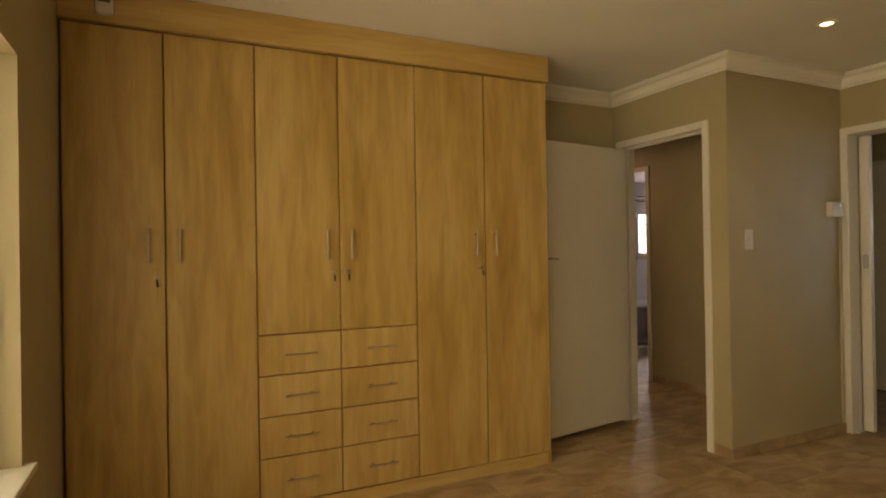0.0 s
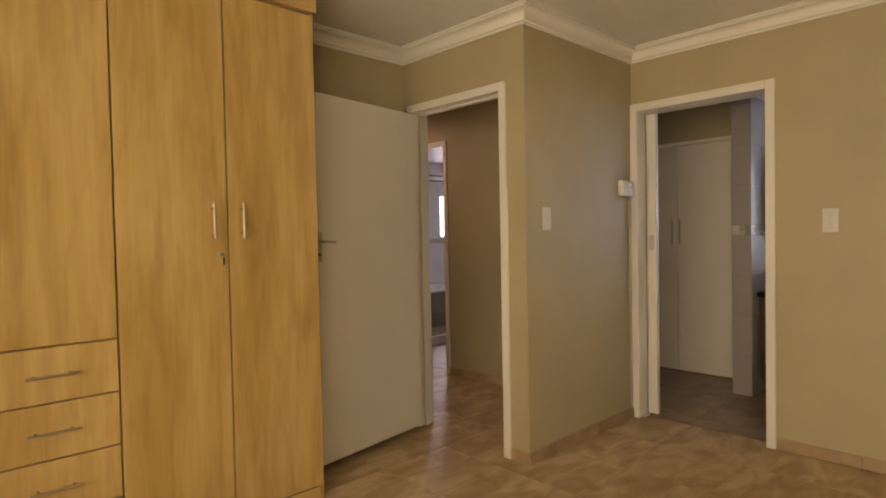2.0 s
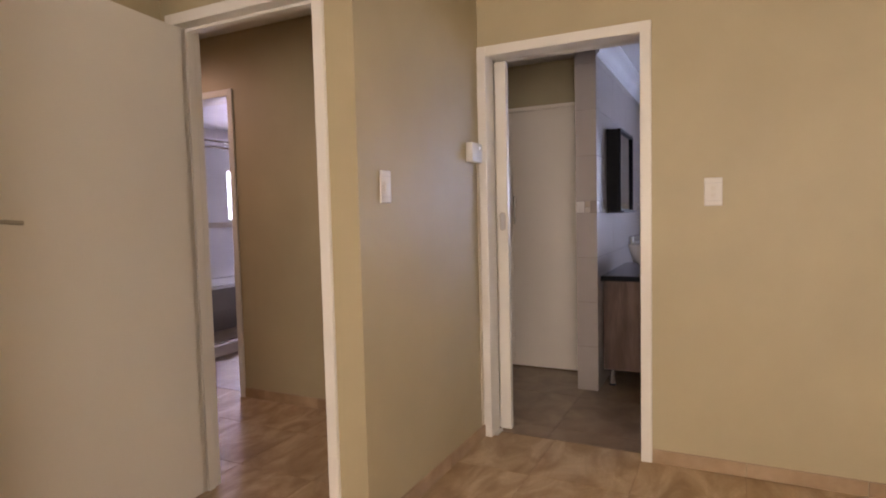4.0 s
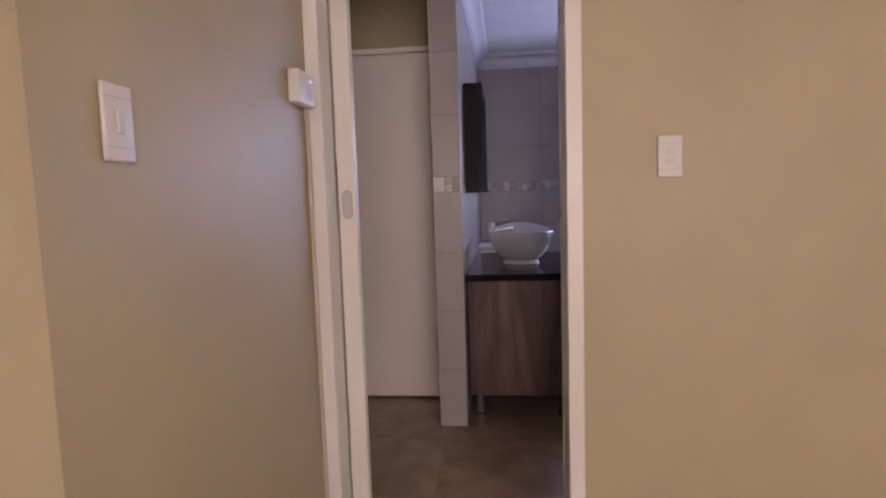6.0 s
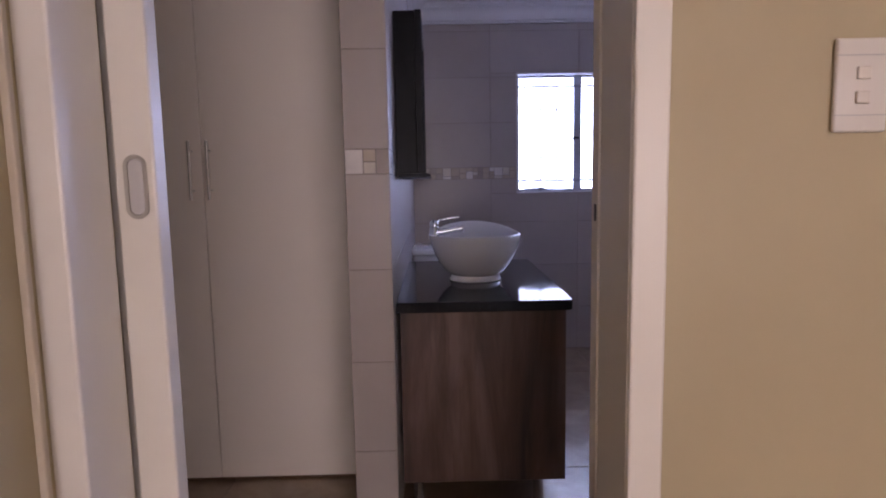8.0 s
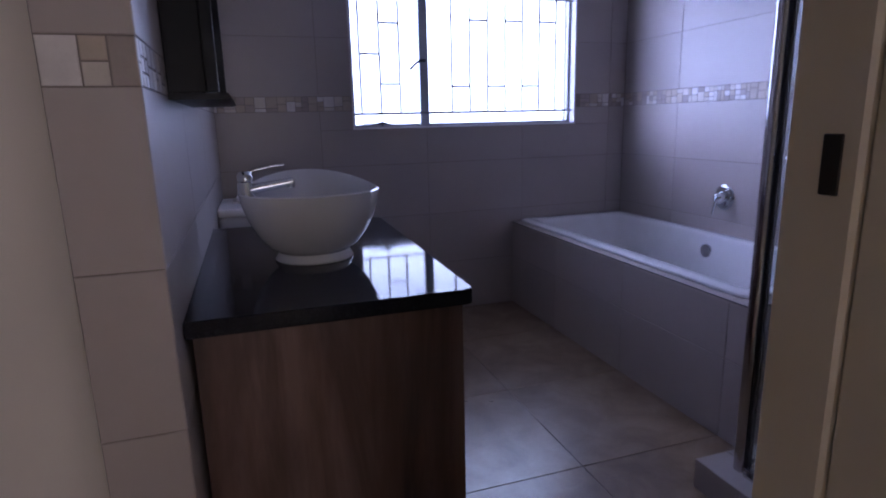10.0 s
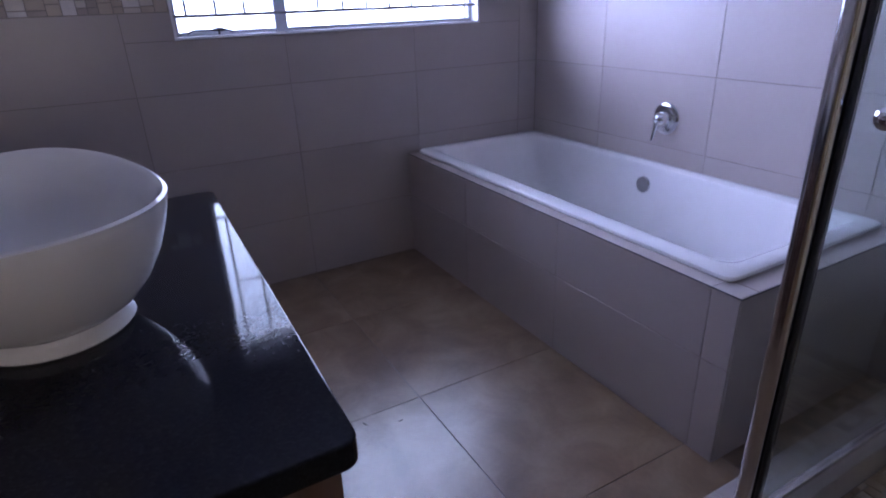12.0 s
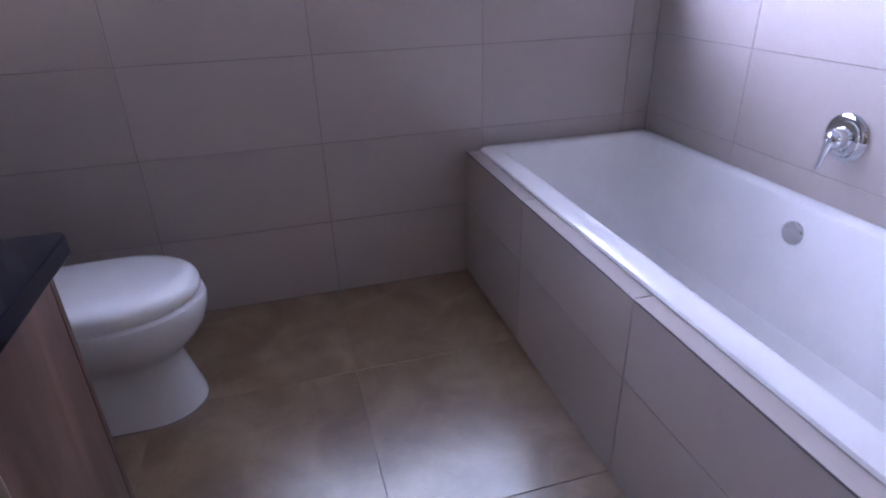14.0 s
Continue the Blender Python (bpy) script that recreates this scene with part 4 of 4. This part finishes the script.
lathe(bm, [(0, 0.0), (0.030, 0.0), (0.036, 0.004), (0.036, 0.016), (0.033, 0.020), (0, 0.021)], (5.979, -0.498, 0.444), "Y", 28)
part("overflow", bm, CHROME, bath, "round chrome overflow knob", True)
bm = bmesh.new()
lathe(bm, [(0, 0.1535), (0.034, 0.1535), (0.034, 0.1555), (0.026, 0.1575), (0, 0.1575)], (6.05, -0.19, 0), "Z", 24)
part("waste", bm, CHROME, bath, "chrome bath waste", True)
bm = bmesh.new()
box(bm, (5.024, 0.178, 0.0), (X_WIN - 0.001, 0.2178, 0.505))
box(bm, (5.030, Y_TAP + 0.001, 0.0), (5.064, 0.1775, 0.505))
surround = part("surround", bm, GROUT, bath, "greige tiled bath surround")

mixer = thing("bath_mixer", (5.960, Y_TAP, 0.724), "round chrome wall-mounted bath mixer with a lever", "tap")
bm = bmesh.new()
lathe(bm, [(0, 0.0008), (0.066, 0.0008), (0.066, 0.004), (0.063, 0.007), (0.054, 0.010), (0.048, 0.0105), (0.046, 0.014), (0.034, 0.017), (0, 0.017)], (5.960, Y_TAP, 0.723), "Y", 40)
part("plate", bm, CHROME, mixer, "", True)
bm = bmesh.new()
lathe(bm, [(0, 0.0172), (0.030, 0.0172), (0.028, 0.044), (0.022, 0.056), (0.010, 0.062), (0, 0.063)], (5.960, Y_TAP, 0.723), "Y", 28)
part("body", bm, CHROME, mixer, "", True)
bm = bmesh.new()
loft(bm, [rounded_ring(0, 0, 0.017, 0.014, 0.0135, 0.0), rounded_ring(0, 0, 0.012, 0.008, 0.0075, 0.04), rounded_ring(0, 0, 0.010, 0.005, 0.0045, 0.082)])
bm.transform(look((5.961, Y_TAP + 0.052, 0.718), (5.972, Y_TAP + 0.066, 0.63)) @ pose(0, 0, 0, 180, 0, 0))
part("lever", bm, CHROME, mixer, "", True)

# ---- bathroom: shower ----
shower = thing("shower_enclosure", (4.35, 0.0, 0), "chrome-framed clear glass shower enclosure on a tiled kerb", "shower")
bm = bmesh.new()
box(bm, (X_SLIDE_IN + 0.001, 0.388, 0.0), (4.898, 0.509, 0.098))
box(bm, (4.768, Y_TAP + 0.001, 0.0), (4.898, 0.3875, 0.098))
kerb = part("kerb", soften(bm, 0.002, 1), TILE_WALL, shower, "greige tiled shower kerb")
bm = bmesh.new()
loft(bm, [rounded_ring(4.806, 0.424, 0.020, 0.018, 0.016, z, 6) for z in (0.098, 1.86)])
part("corner_post", bm, CHROME_DULL, shower, "", True)
bm = bmesh.new()
loft(bm, [rounded_ring(4.779, 0.424, 0.005, 0.011, 0.003, z, 2) for z in (0.120, 1.84)])
part("door_seal", bm, DARK_METAL, shower, "dark door seal strip")
for a, b in (((X_SLIDE_IN + 0.002, 0.410, 0.0985), (4.786, 0.438, 0.118)), ((X_SLIDE_IN + 0.002, 0.410, 1.842), (4.786, 0.438, 1.872)),
             ((4.796, Y_TAP + 0.002, 0.0985), (4.822, 0.405, 0.114)), ((4.796, Y_TAP + 0.002, 1.842), (4.822, 0.405, 1.872))):
    part("rail", soft_box(a, b, 0.004), CHROME_DULL, shower, "chrome rail")
part("track_lip", soft_box((X_SLIDE_IN + 0.002, 0.442, 0.0985), (4.775, 0.447, 0.108), 0.001), CHROME_DULL, shower)
bm = bmesh.new()
box(bm, (X_SLIDE_IN + 0.02, 0.421, 0.1185), (4.773, 0.427, 1.8415))
part("glass_door", bm, GLASS_SHOWER, shower, "clear glass shower door").visible_shadow = False
bm = bmesh.new()
box(bm, (4.806, -0.343, 0.1145), (4.812, 0.4045, 1.8415))
part("glass_panel", bm, GLASS_SHOWER, shower, "clear fixed glass panel").visible_shadow = False
bm = bmesh.new()
box(bm, (4.806, Y_TAP + 0.003, 0.1145), (4.812, -0.347, 1.8415))
part("glass_panel", bm, GLASS_SHOWER, shower, "clear fixed glass panel").visible_shadow = False
bm = bmesh.new()
for y0, sgn in ((0.4275, 1), (0.4205, -1)):
    lathe(bm, [(0, 0), (0.013, 0), (0.012, sgn * 0.012), (0.017, sgn * 0.020), (0.017, sgn * 0.034), (0.010, sgn * 0.040), (0, sgn * 0.041)], (4.712, y0, 1.026), "Y", 24)
part("knob", bm, CHROME, shower, "round chrome door knob", True)
bm = bmesh.new()
box(bm, (X_SLIDE_IN + 0.001, Y_TAP + 0.001, -0.005), (4.767, 0.387, 0.012))
tray = part("tray", bm, GROUT, shower, "mosaic tiled shower floor")


def dry_leaf(place, turn, length):
    """A curled sliver of dry leaf on the floor."""
    bm = bmesh.new()
    rings = []
    for k in range(9):
        u = k / 8 - 0.5
        w = 0.0022 * (1 - (2 * u) ** 2) + 0.0003
        c = Vector((u * length, 0.010 * (0.25 - u * u), 0.0015 + 0.006 * u * u))
        rings.append([c + Vector((0, w * math.cos(a), 0.0007 * math.sin(a))) for a in (0, math.pi / 2, math.pi, 1.5 * math.pi)])
    loft(bm, rings)
    bm.transform(pose(*place, 0, 0, turn))
    return solid("dry_leaf", bm, LEAF_BROWN, "small dark curled sliver of dry leaf on the floor", "leaf", group="leaf slivers on the bathroom floor")


dry_leaf((5.683, 0.980, 0.0), 20, 0.026)
dry_leaf((5.641, 0.881, 0.0), 80, 0.020)

# ---- second bathroom, seen across the passage ----
scr = thing("shower_screen", (5.0, 5.2, 0), "chrome-railed clear glass screen on a low white kerb", "shower")
part("kerb", soft_box((X_SLIDE_IN + 0.001, 5.17, 0.0), (6.99, 5.27, 0.095), 0.003), TILE_SECOND, scr)
for z in (1.87, 1.925):
    bm = bmesh.new()
    rod(bm, (X_SLIDE_IN + 0.002, 5.215, z), (6.99, 5.215, z), 0.014, 12)
    part("rail", bm, CHROME, scr, "", True)
bm = bmesh.new()
box(bm, (X_SLIDE_IN + 0.01, 5.212, 0.11), (6.98, 5.218, 1.855))
part("glass_panel", bm, GLASS_SHOWER, scr).visible_shadow = False
part("bottom_rail", soft_box((X_SLIDE_IN + 0.002, 5.20, 0.0955), (6.99, 5.23, 0.1095), 0.003), CHROME, scr)
tub2 = thing("bathtub", (5.4, 6.5, 0), "white bath behind a dark tiled front panel", "bath")
part("front_panel", soft_box((X_SLIDE_IN + 0.001, 6.13, 0.0), (6.99, 6.17, 0.455), 0.002), TILE_DARK, tub2)
bm = bmesh.new()
loft(bm, [rounded_ring(5.40, 6.52, 1.57, 0.375, 0.04, 0.4560, 4), rounded_ring(5.40, 6.52, 1.575, 0.378, 0.04, 0.485, 4), rounded_ring(5.40, 6.52, 1.52, 0.32, 0.08, 0.485, 4), rounded_ring(5.40, 6.52, 1.40, 0.24, 0.1, 0.12, 4)], (False, True))
part("tub", bm, ACRYLIC, tub2, "", True)

bm = bmesh.new()
box(bm, (X_SLIDE_IN + 0.001, Y_FAR - 0.006, 1.115), (6.999, Y_FAR - 0.0005, 1.185))
solid("trim_second_bathroom", bm, MOSAIC[2], "sand mosaic band on the white tiled wall", kind="structure")

# ---- tiles, laid one by one ----
MESH = {}


def tile_mesh(w, h, t, mat, chamfer=0.0012):
    key = (round(w, 4), round(h, 4), round(t, 4), mat.name)
    if key not in MESH:
        a, b, c = w / 2, h / 2, chamfer
        vs = [(x, y, z) for z, i in ((0, 0), (t - c, 0), (t, c)) for x, y in ((-a + i, -b + i), (a - i, -b + i), (a - i, b - i), (-a + i, b - i))]
        fs = [(8, 9, 10, 11)] + [(k + i, k + (i + 1) % 4, k + 4 + (i + 1) % 4, k + 4 + i) for k in (0, 4) for i in range(4)]
        me = bpy.data.meshes.new("tile")
        me.from_pydata(vs, [], fs)
        me.materials.append(mat)
        MESH[key] = me
    return MESH[key]


FACING = {"-x": Matrix(((0, 0, -1), (-1, 0, 0), (0, 1, 0))), "+y": Matrix(((-1, 0, 0), (0, 0, 1), (0, 1, 0))),
          "-y": Matrix(((1, 0, 0), (0, 0, -1), (0, 1, 0))), "+z": Matrix.Identity(3)}


def lay(name, parent, facing, plane, u0, u1, v0, v1, t, mat, gap=0.003):
    """One tile on a plane: u runs along the wall (x on a floor), v up it (y on a floor)."""
    w, h = u1 - u0 - gap, v1 - v0 - gap
    if w < 0.004 or h < 0.004:
        return
    u, v = (u0 + u1) / 2, (v0 + v1) / 2
    back = {"-x": (plane + t, u, v), "+y": (u, plane - t, v), "-y": (u, plane + t, v), "+z": (u, v, plane - t)}[facing]
    ob = new(name, tile_mesh(w, h, t, mat))
    ob.parent = parent
    ob.matrix_parent_inverse = Matrix.Identity(4) if parent.parent else parent.matrix_world.inverted()
    ob.matrix_basis = Matrix.Translation(back) @ FACING[facing].to_4x4()


def cut_out(rect, hole):
    u0, u1, v0, v1 = rect
    a, b, c, d = hole
    if u1 <= a or u0 >= b or v1 <= c or v0 >= d:
        return [rect]
    out = []
    if v0 < c:
        out.append((u0, u1, v0, c))
    if v1 > d:
        out.append((u0, u1, d, v1))
    lo, hi = max(v0, c), min(v1, d)
    if u0 < a:
        out.append((u0, a, lo, hi))
    if u1 > b:
        out.append((b, u1, lo, hi))
    return out


def steps(lo, hi, start, size):
    k = math.floor((lo - start) / size)
    edges = [lo]
    while start + k * size < hi - 0.004:
        if start + k * size > lo + 0.004:
            edges.append(start + k * size)
        k += 1
    return edges + [hi]


LIST = (1.2075, 1.285)
TOP = H_BATH - 0.105


def mosaic_band(parent, facing, plane, u0, u1, hole=None, seed=1):
    rng = random.Random(seed)
    u, (z0, z1) = u0, LIST
    while u < u1 - 0.006:
        kind = rng.random()
        w = min(u1 - u, 0.058 if kind < 0.18 else 0.024 if kind < 0.36 else 0.046 if kind < 0.7 else 0.034)
        if kind < 0.18:
            cells = [(z0, z0 + 0.020), (z0 + 0.020, z1)]
        elif kind < 0.7:
            m = z0 + (z1 - z0) * rng.choice((0.30, 0.5, 0.68))
            cells = [(z0, m), (m, z1)]
        else:
            cells = [(z0, z0 + 0.024), (z0 + 0.024, z0 + 0.050), (z0 + 0.050, z1)]
        if not (hole and u + w > hole[0] and u < hole[1]):
            for a, b in cells:
                lay("mosaic_tile", parent, facing, plane, u, u + w, a, b, T, rng.choice(MOSAIC), 0.003)
        u += w


def tile_wall(parent, facing, plane, u0, u1, start, hole=None, seed=1):
    zs = [0, 0.302, 0.604, 0.906, LIST[0]]
    for z0, z1 in list(zip(zs, zs[1:])) + list(zip(*(lambda e: (e, e[1:]))(steps(LIST[1], TOP, LIST[1], 0.302)))):
        us = steps(u0, u1, start, 0.603)
        for a, b in zip(us, us[1:]):
            for rect in (cut_out((a, b, z0, z1), hole) if hole else [(a, b, z0, z1)]):
                lay("wall_tile", parent, facing, plane, *rect, T, TILE_WALL, 0.0022)
    mosaic_band(parent, facing, plane, u0, u1, hole, seed)


OBJ = bpy.data.objects
tile_wall(OBJ["wall_window"], "-x", X_WIN, Y_TAP, Y_VAN, 0.759, BW, 3)
tile_wall(OBJ["wall_bath"], "+y", Y_TAP, X_SLIDE_IN, X_WIN, 6.354, None, 5)
tile_wall(OBJ["wall_pier"], "-y", Y_VAN, X_PIER, X_WIN, X_PIER, None, 8)
zs = [0, 0.302, 0.604, 0.906, LIST[0]]
for z0, z1 in list(zip(zs, zs[1:])) + [(LIST[1], 1.587), (1.587, 1.889), (1.889, 2.191), (2.191, H_BATH)]:
    lay("wall_tile", OBJ["wall_pier"], "-x", X_PIER, Y_VAN, Y_PIER, z0, z1, T, TILE_WALL, 0.0022)
for a, b, c, d, m in ((1.975, Y_PIER, *LIST, 1), (1.935, 1.975, 1.2075, 1.246, 0), (1.935, 1.975, 1.246, 1.285, 2), (1.893, 1.935, *LIST, 3)):
    lay("mosaic_tile", OBJ["wall_pier"], "-x", X_PIER, a, b, c, d, T, MOSAIC[m])

# bath surround tiles and deck strips
for xs, z0, z1 in (((5.022, 5.104, 5.707, 6.31, X_WIN), 0.0, 0.302), ((5.022, 5.104, 5.707, 6.31, X_WIN), 0.302, 0.509)):
    for a, b in zip(xs, xs[1:]):
        lay("panel_tile", surround, "+y", 0.220, a, b, z0, z1, 0.008, TILE_WALL, 0.0022)
bm = bmesh.new()
box(bm, (5.0215, Y_TAP + 0.002, 0.0), (5.0295, 0.2115, 0.508))
part("end_tile", bm, TILE_WALL, surround)
for xs in ((5.020, 5.104), (5.104, 5.707), (5.707, 6.31), (6.31, X_WIN - 0.001)):
    lay("deck_tile", surround, "+z", BZ, xs[0], xs[1], 0.150, 0.222, 0.009, TILE_WALL, 0.0022)
for ys_ in ((Y_TAP + 0.002, -0.153), (-0.153, 0.150)):
    lay("deck_tile", surround, "+z", BZ, 5.020, 5.104, *ys_, 0.009, TILE_WALL, 0.0022)

part("edge_trim", soft_box((5.018, 0.2212, 0.5138), (X_WIN - 0.001, 0.2236, 0.5186), 0.0008, 1), TRIM_METAL, surround, "dark metal tile edge trim")
part("edge_trim", soft_box((5.0165, Y_TAP + 0.002, 0.5138), (5.0195, 0.2236, 0.5186), 0.0008, 1), TRIM_METAL, surround, "dark metal tile edge trim")

# bathroom floor
fx, fy = steps(3.739, X_WIN, 5.715, 0.603), steps(Y_TAP, 3.10, 0.774, 0.603)
for a, b in zip(fx, fx[1:]):
    for c, d in zip(fy, fy[1:]):
        lay("floor_tile", FLOOR_BATH, "+z", 0.0, a, b, c, d, 0.009, TILE_FLOOR, 0.0026)
for a, b in zip(*(lambda e: (e, e[1:]))(steps(3.739, 7.0, 3.739, 0.603))):
    for c, d in zip(*(lambda e: (e, e[1:]))(steps(3.25, Y_FAR, 3.25, 0.603))):
        lay("floor_tile", FLOOR_BATH, "+z", 0.0, a, b, c, d, 0.009, TILE_FLOOR, 0.0026)

# bedroom and passage floor
fx, fy = steps(X_WEST, 3.7345, 3.7345, 0.452), steps(-1.8, Y_FAR, 1.936, 0.452)
for a, b in zip(fx, fx[1:]):
    for c, d in zip(fy, fy[1:]):
        if (c < Y_NORTH or a > 2.2) and not (c > 2.76 and b < 1.0):
            lay("floor_tile", FLOOR, "+z", 0.0, a, b, c, d, 0.009, TILE_BED, 0.0026)


def skirting(facing, plane, u0, u1, start):
    for a, b in zip(*(lambda e: (e, e[1:]))(steps(u0, u1, start, 0.452))):
        lay("skirting_tile", FLOOR, facing, plane, a, b, 0.0005, 0.068, 0.010, TILE_SKIRT, 0.003)


skirting("-y", Y_SHORT - 0.010, X_DOOR - 0.010, X_SLIDE, 3.65)
skirting("-x", X_DOOR - 0.010, Y_SHORT, PD[0] - 0.048, 2.3)
skirting("-x", X_SLIDE - 0.010, -1.79, SD[0] - 0.051, 1.03)
skirting("-y", Y_NORTH - 0.010, W_END + 0.002, X_DOOR, 2.5)
skirting("-x", X_SLIDE - 0.010, Y_SHORT + 0.12, FD[0] - 0.046, 3.0)

# shower floor mosaic
rng = random.Random(11)
y = Y_TAP + 0.004
while y < 0.380:
    h = min(rng.choice((0.032, 0.064)), 0.386 - y)
    x = X_SLIDE_IN + 0.003
    while x < 4.762:
        w = min(rng.choice((0.032, 0.064, 0.064)), 4.765 - x)
        cells = [(y, y + h)] if h < 0.06 or rng.random() < 0.4 else [(y, y + h / 2), (y + h / 2, y + h)]
        for a, b in cells:
            lay("mosaic_tile", tray, "+z", 0.018, x, x + w, a, b, 0.007, rng.choice(MOSAIC_FLOOR), 0.004)
        x += w
    y += h
